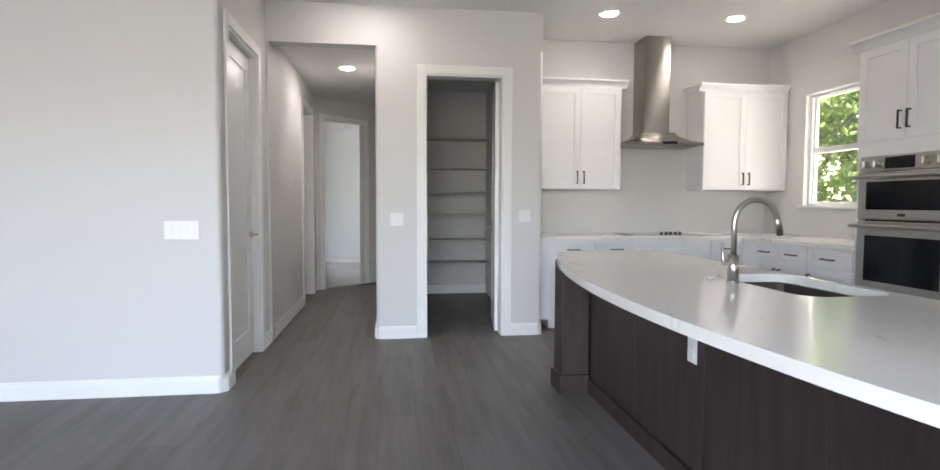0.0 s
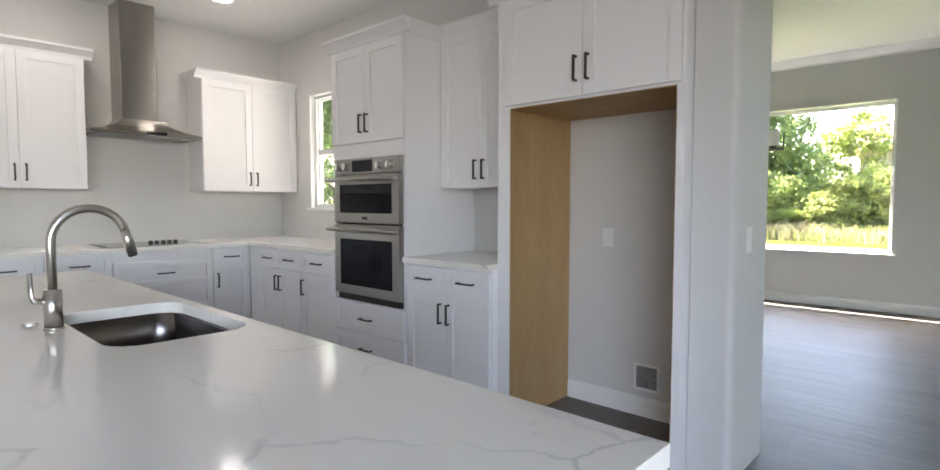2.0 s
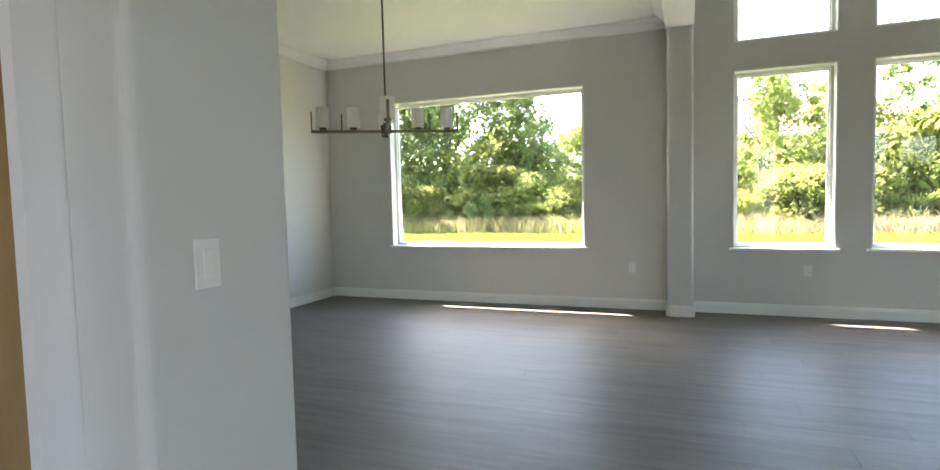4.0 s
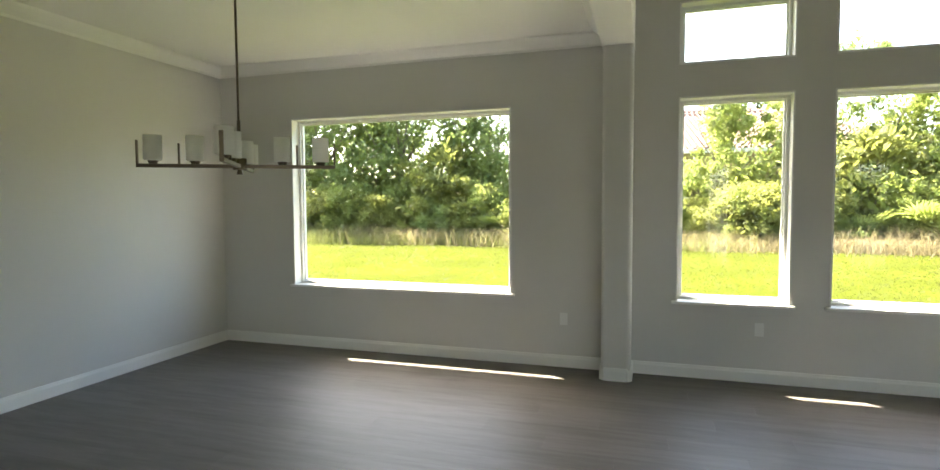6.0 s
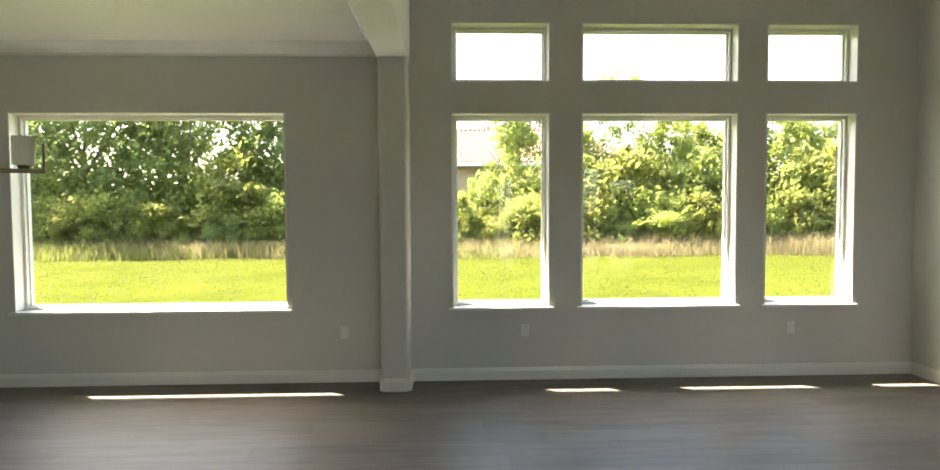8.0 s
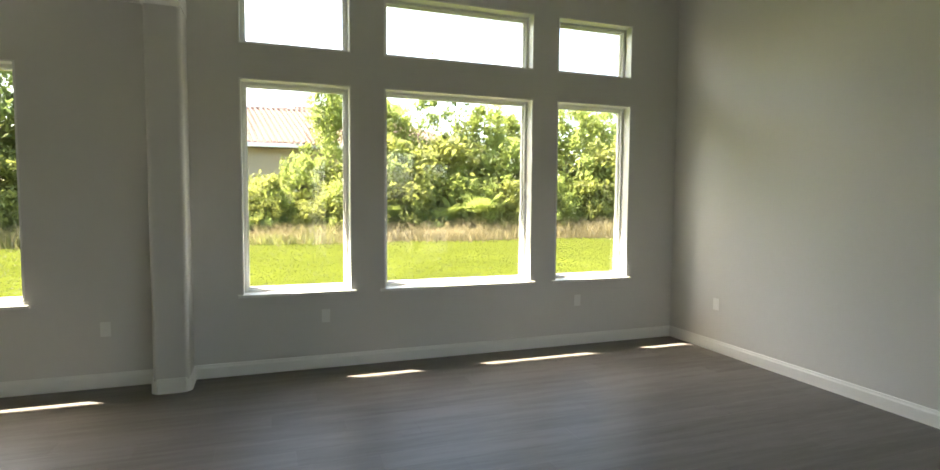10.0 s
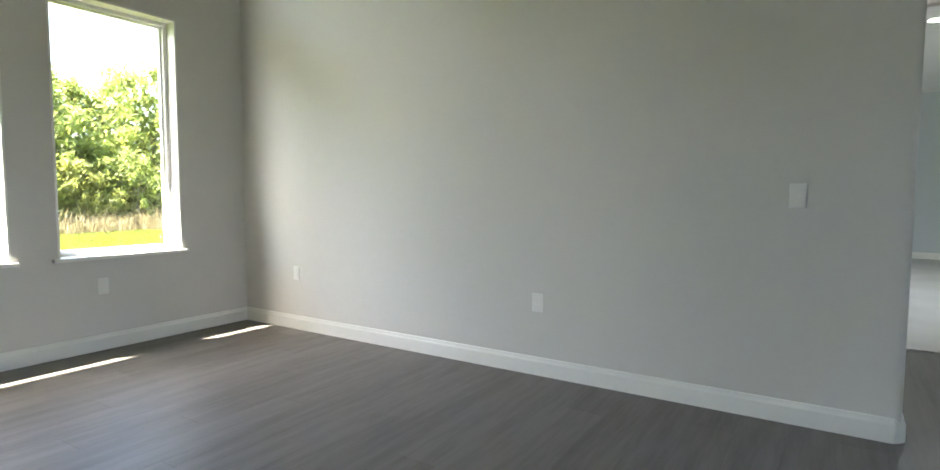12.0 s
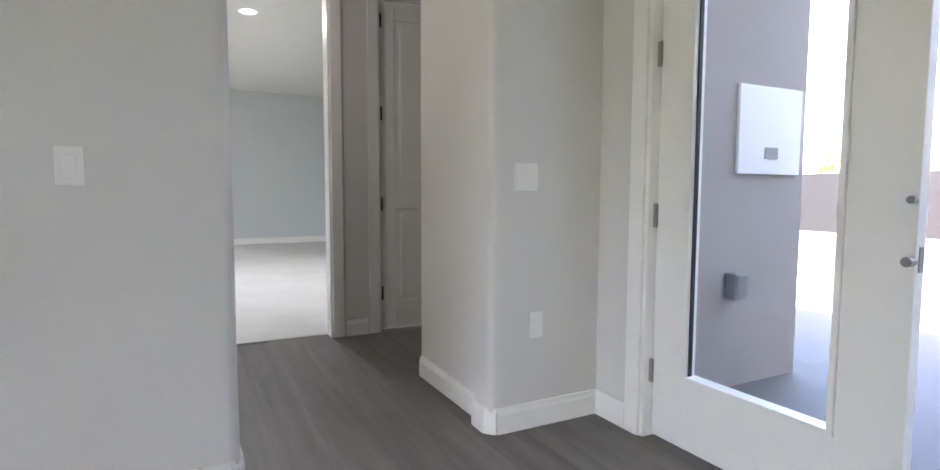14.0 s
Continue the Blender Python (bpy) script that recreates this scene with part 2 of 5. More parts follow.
def wall(name, axis, c0, c1, a0, a1, z0, z1, mat, holes=(), label="", category="wall", rounded_at=()):
    """A wall c0..c1 thick that runs a0..a1 along axis, with holes (a0, a1, z0, z1) through it; its upright edges at the (x, y) of rounded_at are bullnosed."""
    acuts = sorted({a0, a1, *[v for h in holes for v in h[:2] if a0 < v < a1]})
    bm = bmesh.new()
    for p, q in zip(acuts, acuts[1:]):
        spans = sorted((h[2], h[3]) for h in holes if h[0] <= (p + q) / 2 <= h[1])
        at = z0
        heads = [(h[3], h[3]) for h in holes if rounded_at and not spans]
        for lo, hi in [*spans, *heads[:1], (z1, z1)]:
            if lo - at > 1e-4:
                if axis == "x":
                    box(bm, p, q, c0, c1, at, lo)
                else:
                    box(bm, c0, c1, p, q, at, lo)
            at = max(at, hi)
    soft = [e for e in bm.edges if abs(e.verts[0].co.z - e.verts[1].co.z) > 1.5
            and any(all(abs(v.co.x - x) < 1e-3 and abs(v.co.y - y) < 1e-3 for v in e.verts) for x, y in rounded_at)]
    if soft:
        bmesh.ops.bevel(bm, geom=soft, offset=BULL, segments=5, profile=0.5, affect="EDGES")
    return structure(name, bm, mat, label or "warm grey painted drywall wall", category)


def tube(name, pts, r, mat, parent, seg=12, label=""):
    bm = bmesh.new()
    pts = [Vector(p) for p in pts]
    rings, up = [], Vector((0.137, 0.31, 0.94))
    for i, p in enumerate(pts):
        d = (pts[min(i + 1, len(pts) - 1)] - pts[max(i - 1, 0)]).normalized()
        u = d.cross(up).normalized()
        v = d.cross(u)
        rr = r[i] if isinstance(r, (list, tuple)) else r
        rings.append([bm.verts.new(p + rr * (math.cos(k * math.tau / seg) * u + math.sin(k * math.tau / seg) * v)) for k in range(seg)])
    for a, b in zip(rings, rings[1:]):
        for k in range(seg):
            bm.faces.new((a[k], a[(k + 1) % seg], b[(k + 1) % seg], b[k]))
    bm.faces.new(rings[0])
    bm.faces.new(rings[-1][::-1])
    bmesh.ops.recalc_face_normals(bm, faces=bm.faces)
    return part(name, bm, mat, parent, label, smooth=True)


# ---------------- shell ----------------
KX, KY = 3.87, 6.67          # kitchen: east wall, range wall
PY = 5.87                    # pantry and hall front
EX = 8.83                    # window wall
NY, SY = 5.137, -4.08         # dining end wall, living end wall
KC, DC, LC = 2.98, 3.07, 3.66  # ceilings
WX = 2.58                    # wall of the glass door
HX = -1.42                   # hall side wall

# window openings in the east wall: y0, y1, z0, z1
DW = (1.785, 4.225, 0.665, 2.47)
LW = [(-0.62, 0.285), (-2.375, -0.907), (-3.50, -2.635)]
LWZ, CLZ = (0.665, 2.467), (2.742, 3.28)

bm = bmesh.new()
box(bm, -6.2, EX + 0.3, -6.12, 10.2, -0.12, -0.012)
structure("floor", bm, M_GROUT, "grey-brown wood-look plank floor", "floor")
bm = bmesh.new()
box(bm, 1.2, 8.0, -14.2, -6.12, -0.12, 0.0)
structure("floor_bedroom", bm, M_CARPET, "cream cut-pile carpet of the bedroom", "carpet")
bm = bmesh.new()
box(bm, -6.2, KX + 0.06, -1.35, 6.9, KC, KC + 0.15)
structure("ceiling_kitchen", bm, M_CEIL, "white painted kitchen ceiling", "ceiling")
bm = bmesh.new()
box(bm, KX + 0.06, EX + 0.2, 0.92, NY + 0.2, DC, DC + 0.15)
structure("ceiling_dining", bm, M_CEIL, "white painted dining room ceiling", "ceiling")
bm = bmesh.new()
box(bm, WX - 0.2, EX + 0.2, SY - 0.2, 0.92, LC, LC + 0.15)
structure("ceiling_living", bm, M_CEIL, "high white living room ceiling", "ceiling")
bm = bmesh.new()
box(bm, HX - 1.6, 0.92, PY + 0.14, 10.0, 2.74, 2.9)
structure("ceiling_hall", bm, M_CEIL, "white painted hall ceiling", "ceiling")
bm = bmesh.new()
box(bm, 1.0, 8.2, -14.4, SY - 0.14, 2.95, 3.1)
structure("ceiling_bedroom", bm, M_CEIL, "white painted bedroom ceiling", "ceiling")

wall("wall_east", "y", EX, EX + 0.19, SY - 0.2, NY + 0.2, 0, LC, M_WALL,
     [(*DW[:2], *DW[2:])] + [(a, b, *LWZ) for a, b in LW] + [(a, b, *CLZ) for a, b in LW])
wall("wall_dining_north", "x", NY, NY + 0.15, KX + 0.13, EX, 0, DC + 0.02, M_WALL)
KW = (5.20, 6.07, 1.21, 2.36)
wall("wall_kitchen_east", "y", KX, KX + 0.13, 1.97, KY + 0.15, 0, DC + 0.02, M_WALL, [KW])
wall("wall_kitchen_stub", "x", 1.78, 1.972, 3.337, 3.83, 0, DC + 0.02, M_WALL, rounded_at=[(3.337, 1.78), (3.83, 1.78)])
wall("wall_kitchen_north", "x", KY, KY + 0.15, 1.045, KX, 0, KC, M_WALL)
wall("wall_pantry_front", "x", PY, PY + 0.14, HX, 1.045, 0, KC, M_WALL, [(HX + 0.02, -0.487, 0, 2.63), (-0.045, 0.68, 0, 2.40)], rounded_at=[(-0.487, PY), (1.045, PY)])
wall("wall_pantry_side", "y", 0.925, 1.045, PY + 0.14, 8.5, 0, KC, M_WALL)
wall("wall_hall_east", "y", -0.487, -0.367, PY + 0.14, 10.3, 0, 2.9, M_WALL)
wall("wall_pantry_back", "x", 8.40, 8.55, -0.367, 0.925, 0, KC, M_WALL)
wall("wall_left", "x", 4.52, 4.65, -6.2, HX, 0, KC, M_WALL, rounded_at=[(HX, 4.52)])
wall("wall_hall_west", "y", HX - 0.13, HX, 4.65, 9.1, 0, KC, M_WALL, [(4.71, 5.54, 0, 2.42), (7.75, 8.55, 0, 2.42)])
wall("wall_beam_upper", "x", 0.655, 0.92, KX - 1.7, EX, 2.885, LC, M_CEIL, label="painted drywall beam between dining and living ceilings", category="beam")
wall("column", "x", 0.66, 0.91, 8.53, EX, 0, 2.885, M_WALL, rounded_at=[(8.53, 0.66), (8.53, 0.91)], label="square painted drywall column at the window wall", category="column")
wall("wall_living_south", "x", SY - 0.14, SY, WX, EX, 0, LC, M_WALL, [(3.16, 4.152, 0, 2.75)], rounded_at=[(3.16, SY), (4.152, SY)])
wall("wall_hall_pier", "y", 2.98, 3.115, -4.95, SY - 0.14, 0, 2.95, M_WALL)
wall("wall_alcove", "x", -4.95, -4.82, 1.2, 2.98, 0, 2.95, M_WALL)
wall("wall_bedroom_front", "x", -6.12, -6.0, 1.2, 6.4, 0, 2.95, M_WALL, [(2.20, 3.02, 0, 2.44), (3.36, 4.22, 0, 2.44)])
wall("wall_hall_end", "y", 5.2, 5.33, -6.0, SY - 0.14, 0, 2.95, M_WALL)
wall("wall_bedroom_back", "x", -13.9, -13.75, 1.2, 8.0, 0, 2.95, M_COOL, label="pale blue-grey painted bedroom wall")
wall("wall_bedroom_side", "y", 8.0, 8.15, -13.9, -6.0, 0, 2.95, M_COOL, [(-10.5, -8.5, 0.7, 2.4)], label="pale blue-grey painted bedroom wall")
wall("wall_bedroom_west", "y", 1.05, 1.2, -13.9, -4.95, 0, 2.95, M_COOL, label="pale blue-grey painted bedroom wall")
wall("wall_door_west", "y", WX - 0.16, WX, SY - 0.14, -1.2, 0, LC, M_WALL, [(-3.795, -1.87, 0, 2.46)])
# the opening in this unseen wall is assumed, to let fill light in
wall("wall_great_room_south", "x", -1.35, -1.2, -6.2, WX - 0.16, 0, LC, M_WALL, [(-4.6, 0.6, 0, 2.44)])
wall("wall_great_room_west", "y", -6.35, -6.2, -1.35, 4.7, 0, LC, M_WALL)
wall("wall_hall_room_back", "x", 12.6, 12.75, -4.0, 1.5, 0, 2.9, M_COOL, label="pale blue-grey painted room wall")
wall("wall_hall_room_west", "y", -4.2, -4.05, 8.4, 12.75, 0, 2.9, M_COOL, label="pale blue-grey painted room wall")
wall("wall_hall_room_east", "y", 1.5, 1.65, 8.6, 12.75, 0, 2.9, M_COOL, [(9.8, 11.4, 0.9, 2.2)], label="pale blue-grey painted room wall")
# two walls and a ceiling added to keep sky light out of these rooms
wall("wall_hall_room_front", "x", 8.6, 8.7, -4.2, HX - 0.13, 0, 2.74, M_WALL)
wall("wall_side_room_west", "y", -4.35, -4.2, 4.65, 8.7, 0, 2.74, M_WALL)
bm = bmesh.new()
box(bm, -4.2, HX - 1.6, 4.65, 10.0, 2.74, 2.9)
box(bm, HX - 1.6, HX - 0.13, 4.65, PY + 0.14, 2.74, 2.9)
box(bm, 0.92, 1.65, 8.55, 10.0, 2.74, 2.9)
structure("ceiling_side_room", bm, M_CEIL, "white painted ceiling", "ceiling")
bm = bmesh.new()
box(bm, -4.2, 1.65, 10.0, 12.75, 2.74, 2.9)
structure("ceiling_hall_room", bm, M_CEIL, "white painted ceiling", "ceiling")
bm = bmesh.new()
box(bm, -6.2, WX - 0.2, -1.35, 0.92, KC, KC + 0.15)
box(bm, WX - 0.2, WX - 0.05, -1.2, 0.68, KC, LC)
structure("ceiling_great_room", bm, M_CEIL, "white painted ceiling", "ceiling")


# ---------------- trim ----------------
def run_profile(bm, profile, a, b, out):
    """Sweep a profile of (away from the wall, up) points along a straight run a-b; out is the way off the wall."""
    a, b, out = Vector(a), Vector(b), Vector(out)
    ends = [[bm.verts.new(p + out * u + Vector((0, 0, v))) for u, v in profile] for p in (a, b)]
    k = len(profile)
    for i in range(k):
        bm.faces.new((ends[0][i], ends[0][(i + 1) % k], ends[1][(i + 1) % k], ends[1][i]))
    bm.faces.new(ends[0])
    bm.faces.new(ends[1][::-1])


BASE = [(0.001, 0), (0.016, 0), (0.016, 0.085), (0.011, 0.097), (0.008, 0.112), (0.001, 0.114)]
CROWN = [(0.001, 0), (0.012, 0), (0.02, 0.018), (0.06, 0.05), (0.095, 0.085), (0.105, 0.105), (0.001, 0.105)]


def trim_run(name, runs, profile, mat, label, category):
    bm = bmesh.new()
    for a, b, out in runs:
        run_profile(bm, profile, a, b, out)
    bmesh.ops.recalc_face_normals(bm, faces=bm.faces)
    return structure(name, bm, mat, label, category)


N, S, W, E_ = (0, 1, 0), (0, -1, 0), (-1, 0, 0), (1, 0, 0)


def bead(x, y, sx, sy, out):
    """The short slanting run of a baseboard across a rounded corner at x, y; sx, sy: the way back along either wall."""
    d = Vector((*out, 0)).normalized()
    return (x + sx * BULL * 1.1, y, 0), (x, y + sy * BULL * 1.1, 0), tuple(d)


for runs in [
    [((EX, SY, 0), (EX, 0.66, 0), W)], [((EX, 0.91, 0), (EX, NY, 0), W)],
    [((KX + 0.13, NY, 0), (EX, NY, 0), S)], [((4.152 + BULL, SY, 0), (EX, SY, 0), N)], [((WX, SY, 0), (3.16 - BULL, SY, 0), N)],
    [((8.53, 0.66 + BULL, 0), (8.53, 0.91 - BULL, 0), W), ((8.53 + BULL, 0.66, 0), (EX, 0.66, 0), S), ((8.53 + BULL, 0.91, 0), (EX, 0.91, 0), N),
     bead(8.53, 0.66, 1, 1, (-1, -1)), bead(8.53, 0.91, 1, -1, (-1, 1))],
    [((3.16, SY - 0.14, 0), (3.16, SY - BULL, 0), E_), bead(3.16, SY, -1, -1, (1, 1))], [((4.152, SY - 0.14, 0), (4.152, SY - BULL, 0), W), bead(4.152, SY, 1, -1, (-1, 1))],
    [((3.115, -4.95, 0), (3.115, SY - 0.14, 0), E_)], [((3.11, -6.0, 0), (3.27, -6.0, 0), N)],
    [((WX, SY, 0), (WX, -3.875, 0), E_)],
    [((-6.2, 4.52, 0), (HX - BULL, 4.52, 0), S)], [((HX, 4.52 + BULL, 0), (HX, 4.63, 0), E_), bead(HX, 4.52, -1, 1, (1, -1))],
    [((HX, 5.62, 0), (HX, 7.67, 0), E_)], [((-0.487 + BULL, PY, 0), (-0.122, PY, 0), S), bead(-0.487, PY, 1, 1, (-1, -1))], [((0.757, PY, 0), (1.045 - BULL, PY, 0), S), bead(1.045, PY, -1, 1, (1, -1))],
    [((-0.487, PY + BULL, 0), (-0.487, 9.9, 0), W)],
    [((1.045, PY + BULL, 0), (1.045, 6.05, 0), E_)], [((-0.367, 8.40, 0), (0.925, 8.40, 0), S)],
    [((KX, 2.02, 0), (KX, 2.965, 0), W)], [((1.2, -13.75, 0), (8.0, -13.75, 0), N)], [((-4.0, 12.6, 0), (1.5, 12.6, 0), S)],
]:
    trim_run("baseboard", runs, BASE, M_TRIM, "white painted wooden baseboard", "baseboard")
for runs in [[((EX, 0.92, DC - 0.105), (EX, NY, DC - 0.105), W)], [((KX + 0.13, NY, DC - 0.105), (EX, NY, DC - 0.105), S)],
             [((KX + 0.13, 0.92, DC - 0.105), (8.6, 0.92, DC - 0.105), N)], [((KX + 0.13, 1.97, DC - 0.105), (KX + 0.13, NY, DC - 0.105), E_)]]:
    trim_run("trim_crown", runs, CROWN, M_TRIM, "white crown moulding under the dining ceiling", "crown moulding")


def casing(axis, c, sign, a0, a1, top, w=0.075, proud=0.018):
    """Door casing round an opening a0..a1 on the wall face at c; sign: the way off the wall."""
    c0, c1 = sorted((c + 0.001 * sign, c + proud * sign))
    bm = bmesh.new()
    for p, q, z0, z1 in ((a0 - w, a0 + 0.004, 0, top + w), (a1 - 0.004, a1 + w, 0, top + w), (a0 + 0.004, a1 - 0.004, top - 0.004, top + w)):
        if axis == "x":
            box(bm, p, q, c0, c1, z0, z1, 0.004)
        else:
            box(bm, c0, c1, p, q, z0, z1, 0.004)
    structure("trim", bm, M_TRIM, "white painted door casing", "door casing")


def jamb(axis, c0, c1, a0, a1, top, t=0.018):
    bm = bmesh.new()
    for p, q, z0, z1 in ((a0, a0 + t, 0, top), (a1 - t, a1, 0, top), (a0 + t, a1 - t, top - t, top)):
        if axis == "x":
            box(bm, p, q, c0, c1, z0, z1)
        else:
            box(bm, c0, c1, p, q, z0, z1)
    structure("trim_jamb", bm, M_TRIM, "white painted door jamb", "door jamb")


casing("x", PY, -1, -0.045, 0.68, 2.40)
jamb("x", PY - 0.002, PY + 0.142, -0.045, 0.68, 2.40)
casing("y", HX, 1, 4.71, 5.54, 2.42)
jamb("y", HX - 0.132, HX + 0.002, 4.71, 5.54, 2.42)
casing("y", HX, 1, 7.75, 8.55, 2.42)
jamb("y", HX - 0.132, HX + 0.002, 7.75, 8.55, 2.42)
casing("x", -6.0, 1, 3.36, 4.22, 2.44)
jamb("x", -6.122, -5.998, 3.36, 4.22, 2.44)
casing("x", -6.0, 1, 2.20, 3.02, 2.44)
jamb("x", -6.122, -5.998, 2.20, 3.02, 2.44)

# angled wall with a cased doorway at the end of the hall
ang = thing("wall_hall_angled", pose(HX, 8.86, 0, 0, 0, 45), "painted angled wall with a cased doorway at the hall's end", "wall", kind="structure")
L = 1.5
for nm, args in (("panel", (-0.3, 0.14, 0, 0.12, 0, 2.74)), ("panel", (0.92, L, 0, 0.12, 0, 2.74)), ("panel", (0.14, 0.92, 0, 0.12, 2.42, 2.74))):
    boxpart(nm, ang, M_WALL, *args, bevel=0)
for nm, args in (("casing", (0.075, 0.15, -0.018, -0.001, 0, 2.49)), ("casing", (0.91, 0.985, -0.018, -0.001, 0, 2.49)), ("casing", (0.15, 0.91, -0.018, -0.001, 2.415, 2.49))):
    boxpart(nm, ang, M_TRIM, *args, bevel=0.004, label="white painted casing")
bm = bmesh.new()
vs = [[bm.verts.new((x, y, z)) for x, y in ((HX, 8.93), (-0.36, 9.99), (1.65, 9.99), (1.65, 12.75), (-4.2, 12.75), (-4.2, 8.93))] for z in (0.006, -0.05)]
bm.faces.new(vs[0])
for i in range(6):
    bm.faces.new((vs[0][i], vs[1][i], vs[1][(i + 1) % 6], vs[0][(i + 1) % 6]))
bmesh.ops.recalc_face_normals(bm, faces=bm.faces)
structure("floor_hall_room", bm, M_CARPET, "cream carpet of the room off the hall", "carpet")


# ---------------- windows ----------------
def window(name, y0, y1, z0, z1, label, sill=True, x=EX, depth=0.19):
    w = thing(name, pose(x, (y0 + y1) / 2, z0), label, "window", kind="structure")
    h, b = z1 - z0, (y1 - y0) / 2
    t = 0.014
    for nm, a in (("casing", (-0.006, depth - 0.05, -b, -b + t, 0, h)), ("casing", (-0.006, depth - 0.05, b - t, b, 0, h)), ("casing", (-0.006, depth - 0.05, -b + t, b - t, h - t, h))):
        boxpart(nm, w, M_TRIM, *a, bevel=0.003)
    f, g = 0.028, depth - 0.085
    for nm, a in (("window_frame", (g, depth - 0.01, -b + t, -b + t + f, t, h - t)), ("window_frame", (g, depth - 0.01, b - t - f, b - t, t, h - t)),
                  ("window_frame", (g, depth - 0.01, -b + t + f, b - t - f, h - t - f, h - t)), ("window_frame", (g, depth - 0.01, -b + t + f, b - t - f, t, t + f))):
        boxpart(nm, w, M_TRIM, *a, bevel=0.004)
    k = t + f
    for a in ((g + 0.03, depth - 0.015, -b + k, -b + k + 0.012, k, h - k), (g + 0.03, depth - 0.015, b - k - 0.012, b - k, k, h - k),
              (g + 0.03, depth - 0.015, -b + k + 0.012, b - k - 0.012, h - k - 0.012, h - k), (g + 0.03, depth - 0.015, -b + k + 0.012, b - k - 0.012, k, k + 0.012)):
        boxpart("glazing_bead", w, M_TRIM, *a, bevel=0.003)
    p = boxpart("pane", w, M_GLASS, depth - 0.045, depth - 0.039, -b + t + f - 0.01, b - t - f + 0.01, t + f - 0.01, h - t - f + 0.01, bevel=0, label="clear window pane")
    p.visible_shadow = False
    if sill:
        boxpart("window_sill", w, M_TRIM, -0.035, depth - 0.02, -b - 0.035, b + 0.035, -0.012, t, bevel=0.006, label="white projecting sill")
    else:
        boxpart("casing", w, M_TRIM, -0.006, depth - 0.05, -b + t, b - t, 0, t, bevel=0.003)
    return w


window("window_1", *DW, "large fixed picture window with white frame and sill")
for i, (a, b) in enumerate(LW):
    window("window_%d" % (2 + i), a, b, *LWZ, "tall fixed window with white frame and sill")
    window("window_%d" % (5 + i), a, b, *CLZ, "clerestory window with white frame above the tall one", sill=False)
kw = window("window_8", *KW, "white double-hung kitchen window beside the oven cabinet", x=KX, depth=0.13)
boxpart("window_frame", kw, M_TRIM, 0.05, 0.12, -0.37, 0.37, 0.545, 0.6, 0.004, "meeting rail")


# ---------------- doors ----------------
def panel_door(parent, w, h, t=0.035, mat=M_TRIM):
    """Two-panel leaf: x 0..w from the hinge, y 0..t, with its panels sunk on both faces."""
    bm = bmesh.new()
    s, mid = 0.12, 0.92
    for a in ((0, s, 0, t, 0.012, h), (w - s, w, 0, t, 0.012, h), (s, w - s, 0, t, h - s, h), (s, w - s, 0, t, 0.012, 0.22), (s, w - s, 0, t, mid, mid + 0.16)):
        box(bm, *a, 0.003)
    for z0, z1 in ((0.22, mid), (mid + 0.16, h - s)):
        box(bm, s, w - s, 0.010, t - 0.010, z0, z1)
        box(bm, s + 0.04, w - s - 0.04, 0.004, t - 0.004, z0 + 0.04, z1 - 0.04, 0.004)
    return part("door_leaf", bm, mat, parent)


def lever(parent, x, y, z, out, toward):
    bm = bmesh.new()
    cyl(bm, 0.028, 0.028, 0.012, Matrix.Translation((x, y + out * 0.006, z)) @ Matrix.Rotation(radians(90), 4, "X"))
    cyl(bm, 0.010, 0.010, 0.05, Matrix.Translation((x, y + out * 0.03, z)) @ Matrix.Rotation(radians(90), 4, "X"))
    box(bm, *sorted((x - 0.01 * toward, x + 0.11 * toward)), *sorted((y + out * 0.045, y + out * 0.06)), z - 0.009, z + 0.009, 0.004)
    part("door_handle", bm, M_NICKEL, parent, "brushed nickel lever handle")


def hinges(parent, x, y, zs, mat=M_NICKEL):
    for z in zs:
        bm = bmesh.new()
        cyl(bm, 0.008, 0.008, 0.1, Matrix.Translation((x, y, z)), 12)
        box(bm, x - 0.02, x + 0.02, y - 0.003, y + 0.003, z - 0.05, z + 0.05)
        part("hinge", bm, mat, parent, "metal butt hinge")


HZ = (0.29, 0.95, 1.61, 2.27)
# closed closet door beside the hall (hinged at its near side)
d = thing("door_1", pose(HX - 0.055, 4.732, 0, 0, 0, 90), "closed white two-panel door with a lever handle", "door", kind="structure")
panel_door(d, 0.786, 2.395)
lever(d, 0.74, 0.0, 0.98, -1, -1)
# hall door standing open into its room
d = thing("door_2", pose(HX - 0.12, 7.775, 0, 0, 0, 160), "white two-panel hall door standing open", "door", kind="structure")
panel_door(d, 0.75, 2.41)
hinges(d, -0.02, -0.01, HZ, M_BLACK)
# pantry door folded back into the pantry
d = thing("door_3", pose(0.659, PY + 0.135, 0, 0, 0, 83), "white two-panel pantry door standing open inwards", "door", kind="structure")
panel_door(d, 0.68, 2.375)
hinges(d, -0.012, 0.03, HZ, M_PLASTIC)
lever(d, 0.64, 0.035, 0.98, 1, -1)
# hall door next to the bedroom, a little ajar
d = thing("door_4", pose(2.998, -6.03, 0, 0, 0, 177), "white two-panel door with dark hinges", "door", kind="structure")
panel_door(d, 0.775, 2.41)
hinges(d, -0.004, -0.012, HZ, M_BLACK)

